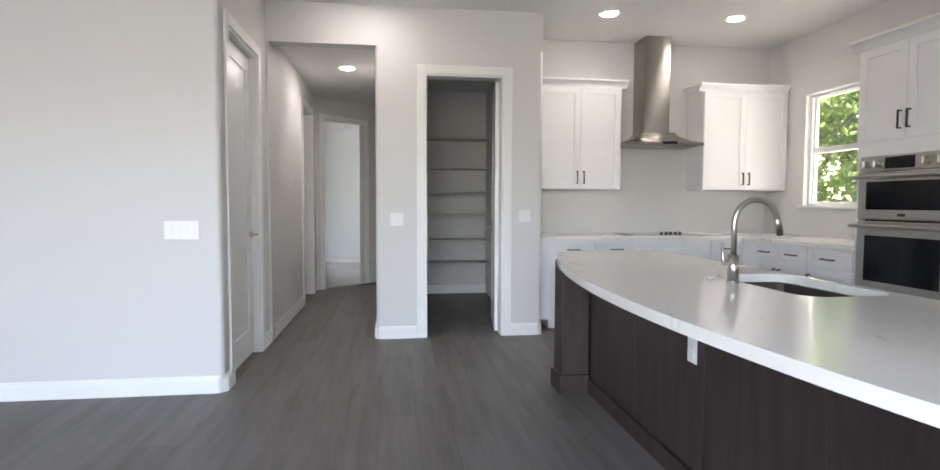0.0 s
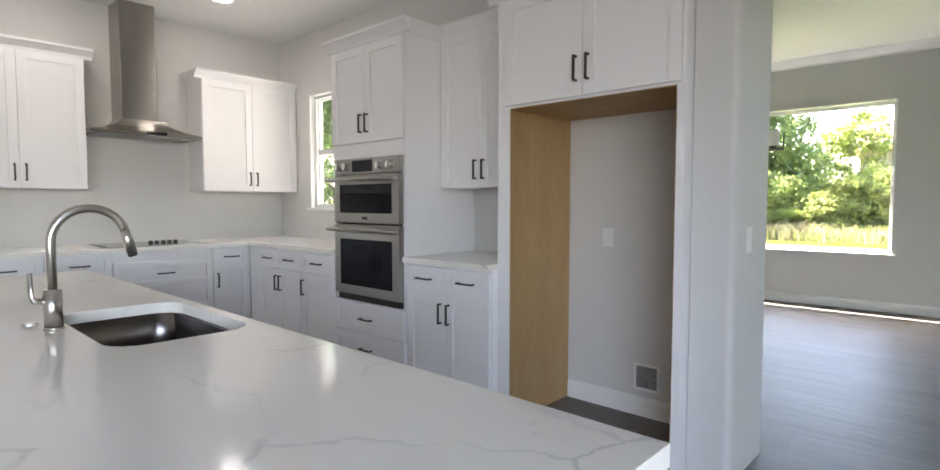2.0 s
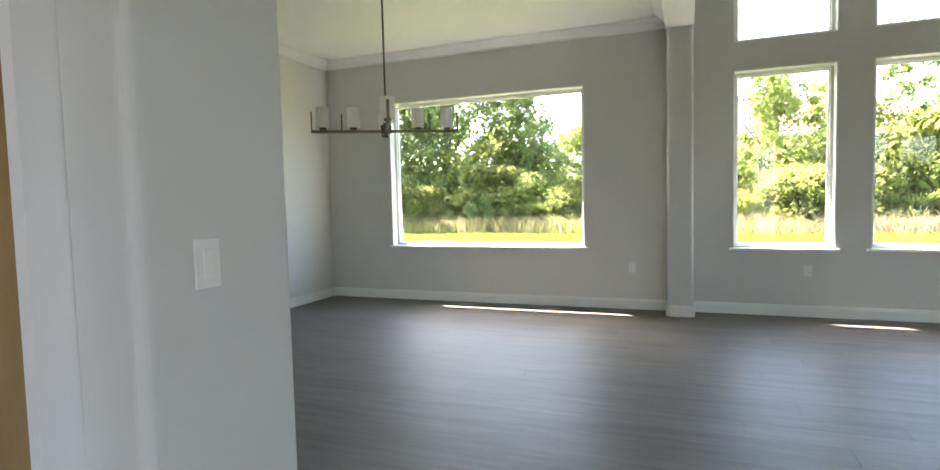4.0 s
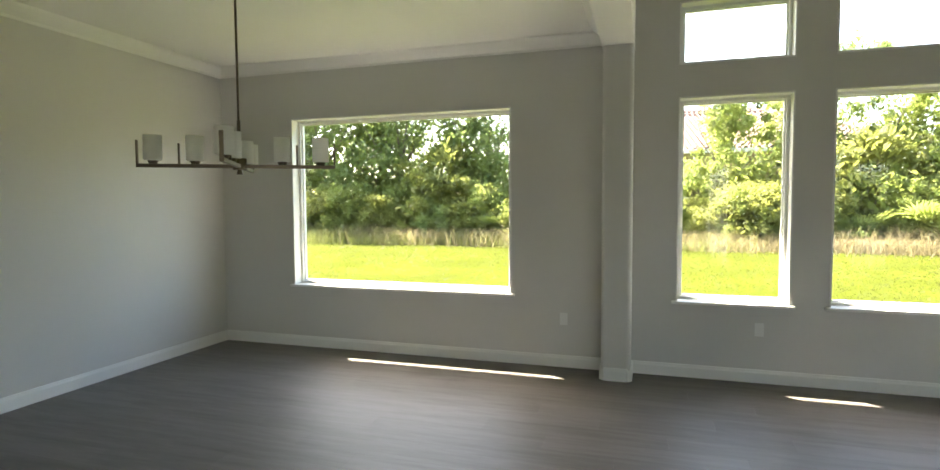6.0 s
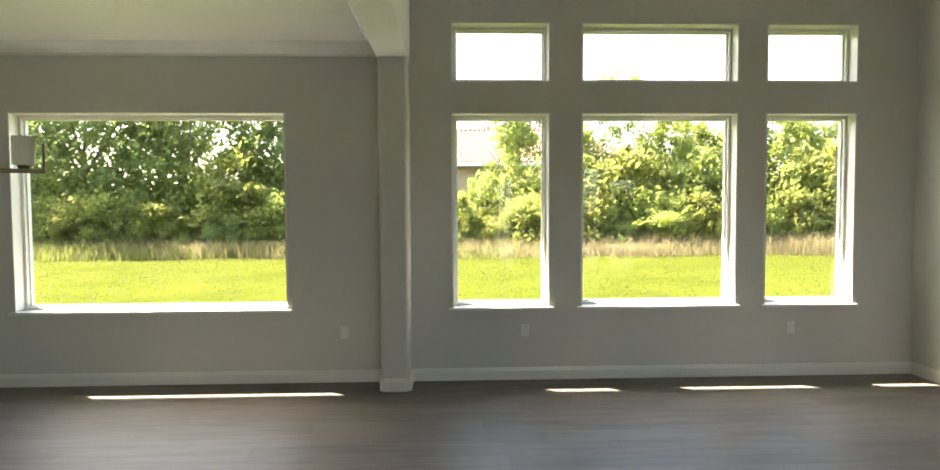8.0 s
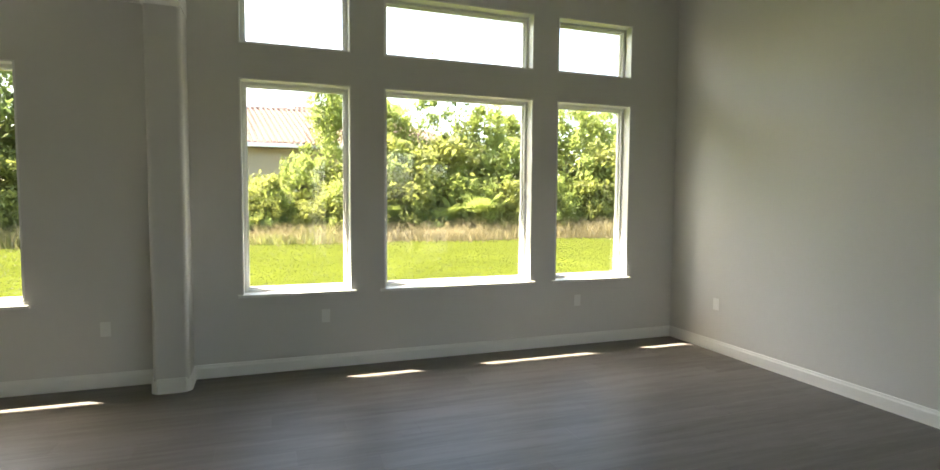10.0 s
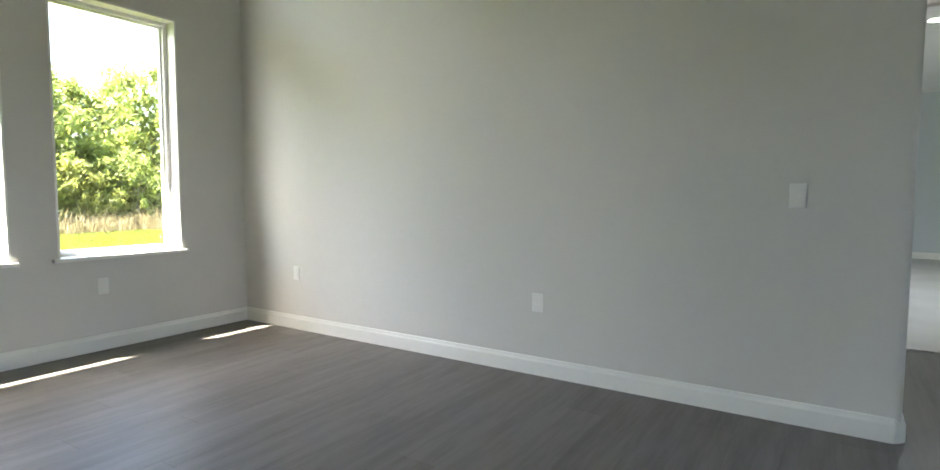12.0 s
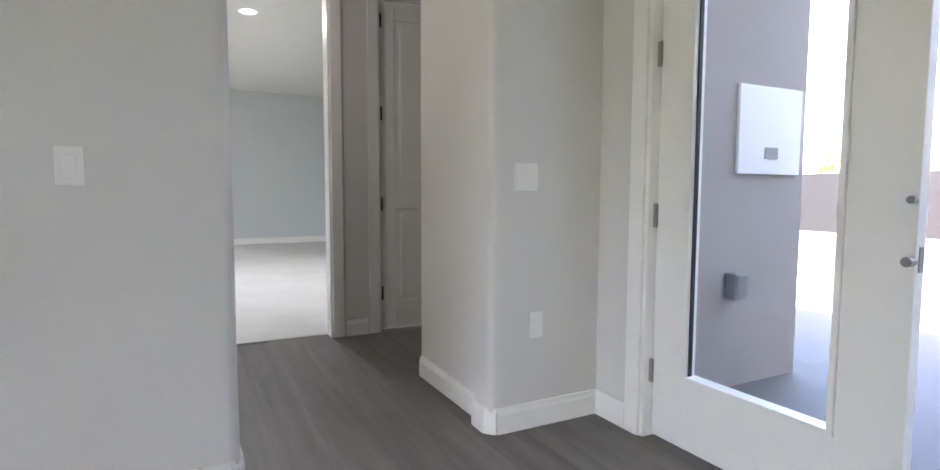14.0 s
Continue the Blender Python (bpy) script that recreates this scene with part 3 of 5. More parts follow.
# glazed double door to the porch: one leaf shut
d = thing("door_5", pose(WX - 0.045, -3.77, 0, 0, 0, 90), "white full-glass exterior door with nickel hinges", "door", kind="structure")
dw_, dh, st = 0.94, 2.43, 0.19
sl = 0.155
for a in ((0, sl, 0, 0.045, 0.01, dh), (dw_ - st, dw_, 0, 0.045, 0.01, dh), (sl, dw_ - st, 0, 0.045, 0.01, 0.29), (sl, dw_ - st, 0, 0.045, dh - st, dh)):
    boxpart("stile", d, M_TRIM, *a, bevel=0.003)
for a in ((sl, sl + 0.02, -0.008, 0.053, 0.29, dh - st), (dw_ - st - 0.02, dw_ - st, -0.008, 0.053, 0.29, dh - st), (sl + 0.02, dw_ - st - 0.02, -0.008, 0.053, 0.29, 0.31), (sl + 0.02, dw_ - st - 0.02, -0.008, 0.053, dh - st - 0.02, dh - st)):
    boxpart("glazing_bead", d, M_TRIM, *a, bevel=0.003)
p = boxpart("pane", d, M_GLASS, sl + 0.02, dw_ - st - 0.02, 0.018, 0.024, 0.31, dh - st - 0.02, bevel=0, label="clear door glass")
p.visible_shadow = False
for a in ((sl + 0.02, sl + 0.026, 0.012, 0.030, 0.31, dh - st - 0.02), (dw_ - st - 0.026, dw_ - st - 0.02, 0.012, 0.030, 0.31, dh - st - 0.02)):
    boxpart("gasket", d, M_RUBBER, *a, bevel=0, label="thin black glazing gasket")
hinges(d, -0.006, -0.012, HZ, M_GREYMETAL)
bm = bmesh.new()
cyl(bm, 0.014, 0.014, 0.03, Matrix.Translation((dw_ - 0.012, -0.012, 0.86)) @ Matrix.Rotation(radians(90), 4, "X"))
cyl(bm, 0.011, 0.011, 0.02, Matrix.Translation((dw_ - 0.012, -0.012, 1.03)) @ Matrix.Rotation(radians(90), 4, "X"))
box(bm, dw_ - 0.002, dw_ + 0.003, 0.012, 0.034, 0.83, 0.9)
part("latch", bm, M_GREYMETAL, d, "grey metal latch and deadbolt")
jamb("y", WX - 0.162, WX + 0.002, -3.795, -1.87, 2.46, 0.022)
casing("y", WX, 1, -3.795, -1.87, 2.46)


# ---------------- electrical plates ----------------
def plate(name, m, w, h, kind, label, cat):
    """Wall plate: local x along the wall, y off the wall (towards -y), z up."""
    t = thing(name, m, label, cat)
    bm = bmesh.new()
    box(bm, -w / 2, w / 2, -0.006, 0, -h / 2, h / 2, 0.003)
    part("plate", bm, M_PLASTIC, t)
    n = max(1, round(w / 0.06)) if kind == "switch" else 1
    for i in range(n):
        cx = (i - (n - 1) / 2) * 0.046
        if kind == "switch":
            boxpart("rocker", t, M_PLASTIC, cx - 0.016, cx + 0.016, -0.0095, -0.005, -0.033, 0.033, 0.002)
        else:
            for z in (-0.021, 0.021):
                boxpart("socket", t, M_PLASTIC, -0.017, 0.017, -0.009, -0.005, z - 0.014, z + 0.014, 0.003)
    return t


SWL, OUL = "white rocker switch plate on the grey wall", "white duplex outlet plate on the grey wall"
for x, z in ((5.97, 0.455), (8.165, 0.47), (2.93, 0.46)):
    plate("outlet", pose(x, SY, z, 0, 0, 180), 0.072, 0.116, "outlet", OUL, "outlet")
plate("light_switch", pose(4.60, SY, 1.12, 0, 0, 180), 0.075, 0.118, "switch", SWL, "light switch")
plate("light_switch", pose(2.99, SY, 1.11, 0, 0, 180), 0.12, 0.118, "switch", SWL, "light switch")
plate("light_switch", pose(3.52, 1.78, 1.1), 0.075, 0.118, "switch", SWL, "light switch")
plate("light_switch", pose(-0.30, PY, 1.09), 0.118, 0.118, "switch", SWL, "light switch")
plate("light_switch", pose(-1.66, 4.52, 1.06), 0.21, 0.118, "switch", SWL, "light switch")
plate("light_switch", pose(0.88, PY, 1.12), 0.118, 0.118, "switch", SWL, "light switch")
for y in (1.276, -0.39, -2.905):
    plate("outlet", pose(EX, y, 0.46, 0, 0, -90), 0.072, 0.116, "outlet", OUL, "outlet")
plate("light_switch", pose(HX, 6.95, 1.45, 0, 0, 90), 0.12, 0.118, "switch", SWL, "light switch")
plate("outlet", pose(HX, 7.35, 0.42, 0, 0, 90), 0.072, 0.116, "outlet", OUL, "outlet")
plate("outlet", pose(KX, 2.69, 1.06, 0, 0, -90), 0.072, 0.116, "outlet", "white outlet plate in the refrigerator niche", "outlet")


# ---------------- recessed lights ----------------
def downlight(x, y, z, watts, color=(1.0, 0.94, 0.87)):
    t = thing("recessed_light", pose(x, y, z), "lit round recessed ceiling light with white trim", "ceiling light", "recessed lights")
    bm = bmesh.new()
    a = [bm.verts.new((r * math.cos(k * math.tau / 32), r * math.sin(k * math.tau / 32), zz)) for r, zz in ((0.098, -0.001), (0.094, -0.008), (0.072, -0.004)) for k in range(32)]
    for j in range(2):
        for k in range(32):
            bm.faces.new((a[j * 32 + k], a[j * 32 + (k + 1) % 32], a[j * 32 + 32 + (k + 1) % 32], a[j * 32 + 32 + k]))
    part("trim_ring", bm, M_TRIM, t, smooth=True)
    bm = bmesh.new()
    cyl(bm, 0.074, 0.074, 0.003, Matrix.Translation((0, 0, -0.0025)), 32)
    part("lens", bm, M_CAN, t, "glowing warm white lens")
    can_lamp(x, y, z - 0.012, watts, color=color)


for x, y in ((1.645, 5.80), (2.87, 5.76), (-0.53, 5.40)):
    downlight(x, y, KC, 0.07, (1.0, 0.99, 0.98))
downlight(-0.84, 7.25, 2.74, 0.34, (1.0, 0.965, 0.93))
# bedroom lamp tinted cool to imitate daylight from a window
downlight(3.6, -8.6, 2.95, 2.4, (0.76, 0.90, 1.0))
# unseen downlight, added to brighten the hall before the bedroom
downlight(4.3, -5.1, 2.95, 0.22, (0.9, 0.96, 1.0))


# ---------------- cabinets ----------------
def shaker(parent, x0, x1, z0, z1, name="door", t=0.02, rail=0.062):
    """A shaker front on the plane y = 0, standing out to -t. Returns the mesh, to hang a handle on."""
    bm = bmesh.new()
    r = min(rail, (z1 - z0) * 0.3)
    for a in ((x0, x0 + rail, -t, 0, z0, z1), (x1 - rail, x1, -t, 0, z0, z1), (x0 + rail, x1 - rail, -t, 0, z1 - r, z1), (x0 + rail, x1 - rail, -t, 0, z0, z0 + r)):
        box(bm, *a, 0.0018)
    box(bm, x0 + rail - 0.002, x1 - rail + 0.002, -t + 0.011, 0, z0 + r - 0.002, z1 - r + 0.002)
    return part(name, bm, M_CAB, parent)


def pull(parent, x, z, length=0.13, upright=True, t=0.02):
    bm = bmesh.new()
    h = length / 2
    b = 0.0055
    if upright:
        box(bm, x - b, x + b, -t - 0.034, -t - 0.023, z - h, z + h, 0.002)
        for s in (-1, 1):
            box(bm, x - b, x + b, -t - 0.024, -t, z + s * h - (b * 2 if s > 0 else 0), z + s * h + (0 if s > 0 else b * 2), 0.001)
    else:
        box(bm, x - h, x + h, -t - 0.034, -t - 0.023, z - b, z + b, 0.002)
        for s in (-1, 1):
            box(bm, x + s * h - (b * 2 if s > 0 else 0), x + s * h + (0 if s > 0 else b * 2), -t - 0.024, -t, z - b, z + b, 0.001)
    part("handle", bm, M_BLACK, parent, "dark metal bar handle")


def double_doors(c, x0, x1, z0, z1, handle_z, g=0.003):
    mid = (x0 + x1) / 2
    for a, b, hx in ((x0 + g, mid - g / 2, mid - 0.035), (mid + g / 2, x1 - g, mid + 0.035)):
        pull(shaker(c, a, b, z0, z1), hx, handle_z)


def crown(c, x0, x1, depth, z, ends=(True, True)):
    bm = bmesh.new()
    prof = [(0.0, 0), (0.012, 0), (0.018, 0.02), (0.045, 0.05), (0.06, 0.062), (0.06, 0.08), (0.0, 0.08)]
    run_profile(bm, prof, (x0 - 0.06 * ends[0], 0, z), (x1 + 0.06 * ends[1], 0, z), (0, -1, 0))
    if ends[0]:
        run_profile(bm, prof, (x0, 0.0, z), (x0, depth, z), (-1, 0, 0))
    if ends[1]:
        run_profile(bm, prof, (x1, 0.0, z), (x1, depth, z), (1, 0, 0))
    box(bm, x0 + 0.001, x1 - 0.001, 0.002, depth, z, z + 0.078)
    bmesh.ops.recalc_face_normals(bm, faces=bm.faces)
    part("crown", bm, M_CAB, c, "white cabinet crown moulding")


def base_cabinet(m, w, depth, fronts, label, toe=0.1, top=0.878):
    """fronts: list of (kind, x0, x1, z0, z1)."""
    c = thing("base_cabinet", m, label, "cabinet", "kitchen base cabinets")
    bm = bmesh.new()
    box(bm, 0.0005, w - 0.0005, 0.0, depth, toe, top, 0.001)
    box(bm, 0.0005, w - 0.0005, 0.07, depth, 0.0, toe)
    part("body", bm, M_CAB, c)
    for kind, x0, x1, z0, z1 in fronts:
        if kind == "drawer":
            pull(shaker(c, x0, x1, z0, z1, "drawer", rail=0.05), (x0 + x1) / 2, (z0 + z1) / 2, upright=False)
        elif kind == "doors":
            double_doors(c, x0, x1, z0, z1, z1 - 0.12)
        elif kind == "blank":
            shaker(c, x0, x1, z0, z1, "panel")
        else:
            pull(shaker(c, x0, x1, z0, z1), x1 - 0.035 if kind == "door_l" else x0 + 0.035, z1 - 0.12)
    return c


def upper_cabinet(m, w, depth, z0, z1, label, ends=(True, True), handle=None):
    c = thing("wall_cabinet", m, label, "cabinet", "kitchen wall cabinets")
    boxpart("body", c, M_CAB, 0.0005, w - 0.0005, 0, depth, z0, z1, 0.001)
    double_doors(c, 0, w, z0 + 0.003, z1 - 0.003, (handle or z0 + 0.12))
    crown(c, 0, w, depth, z1, ends)
    return c


FZ = ((0.71, 0.865), (0.11, 0.70))
LAB = "white shaker base cabinet with dark bar handles"
# range wall
BY = 6.055
bd = KY - BY - 0.002
base_cabinet(pose(1.19, BY, 0), 0.44, bd, [("drawer", 0.005, 0.435, *FZ[0]), ("door_l", 0.005, 0.435, *FZ[1])], LAB)
base_cabinet(pose(1.63, BY, 0), 0.44, bd, [("drawer", 0.005, 0.435, *FZ[0]), ("door_r", 0.005, 0.435, *FZ[1])], LAB)
base_cabinet(pose(2.07, BY, 0), 0.78, bd, [("drawer", 0.005, 0.775, 0.58, 0.79), ("drawer", 0.005, 0.775, 0.35, 0.57), ("drawer", 0.005, 0.775, 0.11, 0.34)], LAB)
base_cabinet(pose(2.85, BY, 0), 0.354, bd, [("drawer", 0.005, 0.33, *FZ[0]), ("door_r", 0.005, 0.33, *FZ[1])], LAB)
# east wall
BX = 3.205
ed = KX - BX - 0.002
R = -90
base_cabinet(pose(BX, 5.845, 0, 0, 0, R), 0.725, ed, [("drawer", 0.005, 0.36, *FZ[0]), ("drawer", 0.365, 0.72, *FZ[0]), ("doors", 0.005, 0.72, *FZ[1])], LAB)
base_cabinet(pose(BX, 5.12, 0, 0, 0, R), 0.485, ed, [("drawer", 0.005, 0.48, *FZ[0]), ("door_r", 0.005, 0.48, *FZ[1])], LAB)
base_cabinet(pose(BX, 3.80, 0, 0, 0, R), 0.735, ed, [("drawer", 0.005, 0.365, *FZ[0]), ("drawer", 0.37, 0.73, *FZ[0]), ("doors", 0.005, 0.73, *FZ[1])], LAB)
boxpart("filler_panel", None, M_CAB, BX, BX + 0.05, 5.846, BY, 0.1, 0.878, 0.001)
tagged(bpy.data.objects["filler_panel"], "narrow white filler strip in the cabinet corner", "filler panel")

# tall oven cabinet
TW = 0.825
tall = thing("oven_cabinet", pose(3.19, 4.63, 0, 0, 0, R), "tall white cabinet housing a double wall oven", "cabinet")
td = KX - 3.19 - 0.002
bm = bmesh.new()
for a in ((0, 0.033, 0, td, 0.1, 2.385), (TW - 0.033, TW, 0, td, 0.1, 2.385), (0.033, TW - 0.033, 0, td, 0.1, 0.56), (0.033, TW - 0.033, 0, td, 1.594, 2.385), (0.033, TW - 0.033, td - 0.02, td, 0.56, 1.594), (0, TW, 0.07, td, 0, 0.1)):
    box(bm, *a)
part("body", bm, M_CAB, tall)
double_doors(tall, 0.005, TW - 0.005, 1.70, 2.375, 1.83)
for z0, z1 in ((0.335, 0.54), (0.11, 0.325)):
    pull(shaker(tall, 0.005, TW - 0.005, z0, z1, "drawer", rail=0.05), TW / 2, (z0 + z1) / 2, upright=False)
crown(tall, 0, TW, td, 2.385, (True, True))

oven = thing("double_wall_oven", pose(3.19, 4.565, 0.565, 0, 0, R), "stainless steel double wall oven with black glass doors", "oven")
OW = 0.745
boxpart("body", oven, M_BLACK, 0.02, OW - 0.02, 0.0, 0.55, 0.002, 1.02, 0.002)
boxpart("bottom_vent", oven, M_BLACK, 0.01, OW - 0.01, -0.02, 0, -0.005, 0.04, 0.003, "black vent strip")
boxpart("control_panel", oven, M_STEEL, 0, OW, -0.035, 0, 0.912, 1.024, 0.004)
cp = bpy.data.objects[oven.children[-1].name]
boxpart("display", cp, M_BLACKGLASS, 0.215, 0.45, -0.038, -0.03, 0.927, 1.009, 0.002, "black display")
for kx in (0.06, 0.155, 0.535, 0.645):
    bm = bmesh.new()
    cyl(bm, 0.034, 0.034, 0.008, Matrix.Translation((kx, -0.038, 0.967)) @ Matrix.Rotation(radians(90), 4, "X"), 24)
    cyl(bm, 0.024, 0.027, 0.034, Matrix.Translation((kx, -0.056, 0.967)) @ Matrix.Rotation(radians(90), 4, "X"), 24)
    box(bm, kx - 0.004, kx + 0.004, -0.08, -0.07, 0.945, 0.989, 0.001)
    part("knob", bm, M_STEEL, cp, smooth=False)


def oven_door(z0, z1, wz0, wz1):
    dr = boxpart("oven_door", oven, M_STEEL, 0, OW, -0.045, -0.002, z0, z1, 0.005)
    boxpart("glass", dr, M_BLACKGLASS, 0.075, OW - 0.075, -0.048, -0.04, wz0, wz1, 0.002, "black tinted glass")
    bm = bmesh.new()
    cyl(bm, 0.014, 0.014, OW + 0.03, Matrix.Translation((OW / 2, -0.098, z1 - 0.035)) @ Matrix.Rotation(radians(90), 4, "Y"), 16)
    for hx in (0.03, OW - 0.03):
        box(bm, hx - 0.016, hx + 0.016, -0.098, -0.044, z1 - 0.05, z1 - 0.02, 0.004)
    part("handle", bm, M_STEEL, dr, "tubular steel handle", smooth=True)
    return dr


up = oven_door(0.565, 0.906, 0.635, 0.838)
oven_door(0.045, 0.55, 0.112, 0.447)
bm = bmesh.new()
box(bm, OW / 2 - 0.03, OW / 2 + 0.03, -0.048, -0.044, 0.59, 0.610)
part("badge", bm, M_BLACK, up, "small dark badge")

# wall cabinets
UL = "white shaker wall cabinet with crown moulding and two doors"
upper_cabinet(pose(1.13, 6.34, 0), 0.865, KY - 6.342, 1.385, 2.42, UL, (False, True))
upper_cabinet(pose(2.905, 6.34, 0), 0.955, KY - 6.342, 1.385, 2.42, UL, (True, False))
boxpart("end_filler", None, M_CAB, 1.047, 1.189, BY, BY + 0.05, 0.1, 0.878, 0.001)
tagged(bpy.data.objects["end_filler"], "white filler strip beside the base cabinet", "filler panel")
boxpart("filler_panel", None, M_CAB, 1.047, 1.129, 6.345, KY - 0.002, 1.385, 2.42, 0.001)
tagged(bpy.data.objects["filler_panel.001"], "white filler strip beside the wall cabinet", "filler panel")
upper_cabinet(pose(3.53, 3.80, 0, 0, 0, R), 0.735, KX - 3.532, 1.372, 2.40, UL, (False, False))

# refrigerator niche
fr = thing("refrigerator_surround", pose(3.25, 3.062, 0, 0, 0, R), "white cabinet surround of an empty refrigerator niche, raw plywood inside", "cabinet")
fd = KX - 3.25 - 0.002
boxpart("side_panel", fr, M_CAB, 0, 0.088, 0, fd, 0, 2.40, 0.001)
boxpart("side_lining", fr, M_PLY, 0.0885, 0.0925, 0.004, fd, 0, 1.797, 0, "raw plywood lining")
boxpart("side_panel", fr, M_CAB, 1.047, 1.085, 0, fd, 0, 2.40, 0.001)
boxpart("side_lining", fr, M_PLY, 1.0415, 1.0465, 0.004, fd, 0, 1.797, 0, "raw plywood lining")
boxpart("over_cabinet", fr, M_CAB, 0.0885, 1.0465, 0.0, fd, 1.802, 2.40, 0.001)
boxpart("bottom_lining", fr, M_PLY, 0.0925, 1.0415, 0.004, fd, 1.7975, 1.8015, 0, "raw plywood lining")
double_doors(fr, 0.06, 1.075, 1.815, 2.39, 1.95)
crown(fr, 0, 1.085, fd, 2.40, (True, True))
wb = thing("water_box", pose(KX, 2.425, 0.235, 0, 0, R), "recessed white plastic ice-maker water box in the niche wall", "outlet box")
bm = bmesh.new()
for a in ((-0.08, 0.08, -0.006, 0, 0.065, 0.08), (-0.08, 0.08, -0.006, 0, -0.08, -0.065), (-0.08, -0.065, -0.006, 0, -0.065, 0.065), (0.065, 0.08, -0.006, 0, -0.065, 0.065)):
    box(bm, *a)
part("frame", bm, M_PLASTIC, wb)
boxpart("recess", wb, M_GREYMETAL, -0.08, 0.08, -0.003, 0, -0.065, 0.065, 0)
bm = bmesh.new()
cyl(bm, 0.012, 0.012, 0.05, Matrix.Translation((0.03, -0.012, -0.03)))
box(bm, 0.0, 0.06, -0.022, -0.008, -0.005, 0.01, 0.002)
part("valve", bm, M_STEEL, wb, "small chrome valve")


# worktops
def slab(name, outline, z0, z1, label, mat=M_QUARTZ):
    bm = bmesh.new()
    vs = [bm.verts.new((x, y, z1)) for x, y in outline]
    f = bm.faces.new(vs)
    if f.normal.z < 0:
        f.normal_flip()
    g = bmesh.ops.extrude_face_region(bm, geom=[f])
    bmesh.ops.translate(bm, verts=[v for v in g["geom"] if isinstance(v, bmesh.types.BMVert)], vec=(0, 0, z0 - z1))
    bmesh.ops.recalc_face_normals(bm, faces=bm.faces)
    return tagged(part(name, bm, mat), label, "countertop")


CT = (0.88, 0.915)
slab("worktop", [(1.048, BY - 0.035), (BX - 0.035, BY - 0.035), (BX - 0.035, 4.632), (KX - 0.002, 4.632), (KX - 0.002, KY - 0.002), (1.048, KY - 0.002)], *CT,
     "white veined quartz worktop along the range wall")
slab("worktop", [(BX - 0.05, 3.064), (KX - 0.002, 3.064), (KX - 0.002, 3.802), (BX - 0.05, 3.802)], *CT, "short white quartz worktop between oven and niche")

# range hood
hood = thing("range_hood", pose(2.435, KY - 0.002, 0), "stainless steel chimney range hood under the ceiling", "range hood")
bm = bmesh.new()
ring = []
for hw, yf, z in ((0.435, -0.42, 1.845), (0.435, -0.42, 1.872), (0.40, -0.405, 1.878), (0.32, -0.365, 1.897), (0.24, -0.325, 1.928), (0.19, -0.30, 1.962), (0.175, -0.295, 1.987)):
    ring.append([bm.verts.new(v) for v in ((-hw, 0, z), (hw, 0, z), (hw, yf, z), (-hw, yf, z))])
for a, b in zip(ring, ring[1:]):
    for k in range(4):
        bm.faces.new((a[k], a[(k + 1) % 4], b[(k + 1) % 4], b[k]))
bm.faces.new(ring[0])
bm.faces.new(ring[-1])
bmesh.ops.recalc_face_normals(bm, faces=bm.faces)
part("canopy", bm, M_STEELH, hood)
boxpart("chimney", hood, M_STEELH, -0.165, 0.11, -0.29, 0, 1.988, KC - 0.001, 0.002)
boxpart("control_strip", hood, M_BLACKGLASS, -0.02, 0.14, -0.423, -0.418, 1.855, 1.88, 0, "black control strip")
boxpart("filter", hood, M_GREYMETAL, -0.38, 0.38, -0.38, -0.04, 1.839, 1.846, 0)

# cooktop
ck = thing("cooktop", pose(2.435, 6.33, 0.916), "black glass electric cooktop set in the worktop", "cooktop")
boxpart("glass", ck, M_BLACKGLASS, -0.385, 0.385, -0.25, 0.25, 0, 0.007, 0.002)
boxpart("edge_trim", ck, M_STEEL, -0.39, 0.39, -0.256, -0.2505, 0, 0.008, 0.001, "steel edge")
for kx, ky in ((-0.05, -0.12), (0.0, -0.12), (0.05, -0.12), (0.1, -0.12), (0.15, -0.12)):
    bm = bmesh.new()
    cyl(bm, 0.018, 0.016, 0.028, Matrix.Translation((kx + 0.02, ky, 0.021)), 20)
    part("knob", bm, M_BLACK, ck, "dark knob")


# ---------------- island ----------------
def bow(y):
    return 0.485 + 0.0855 * (y - 2.6) ** 2


left = [(bow(y), y) for y in np.linspace(1.42, 4.40, 30)]
out = left + [(0.82, 4.50), (0.875, 4.55), (0.96, 4.58), (1.575, 4.62), (1.575, 1.31), (0.66, 1.31), (0.62, 1.34)]
SX, SYc, SW, SH = 1.345, 2.89, 0.19, 0.325     # sink centre and half sizes


def rounded(cx, cy, w, h, r, n=6):
    pts = []
    for k, (sx, sy) in enumerate(((1, 1), (-1, 1), (-1, -1), (1, -1))):
        for i in range(n + 1):
            a = radians(90 * k + 90 * i / n)
            pts.append((cx + sx * (w - r) + r * math.cos(a), cy + sy * (h - r) + r * math.sin(a)))
    return pts


hole = rounded(SX, SYc, SW, SH, 0.09, 10)
bm = bmesh.new()
loops = []
for pts in (out, hole):
    vs = [bm.verts.new((x, y, 0.902)) for x, y in pts]
    loops += [bm.edges.new((vs[i], vs[(i + 1) % len(vs)])) for i in range(len(vs))]
bmesh.ops.triangle_fill(bm, use_beauty=True, use_dissolve=False, edges=loops)
top_faces = list(bm.faces)
g = bmesh.ops.extrude_face_region(bm, geom=top_faces)
bmesh.ops.translate(bm, verts=[v for v in g["geom"] if isinstance(v, bmesh.types.BMVert)], vec=(0, 0, -0.038))
bmesh.ops.recalc_face_normals(bm, faces=bm.faces)
tagged(part("island_worktop", bm, M_QUARTZ), "white veined quartz island top with a bowed seating edge", "countertop")

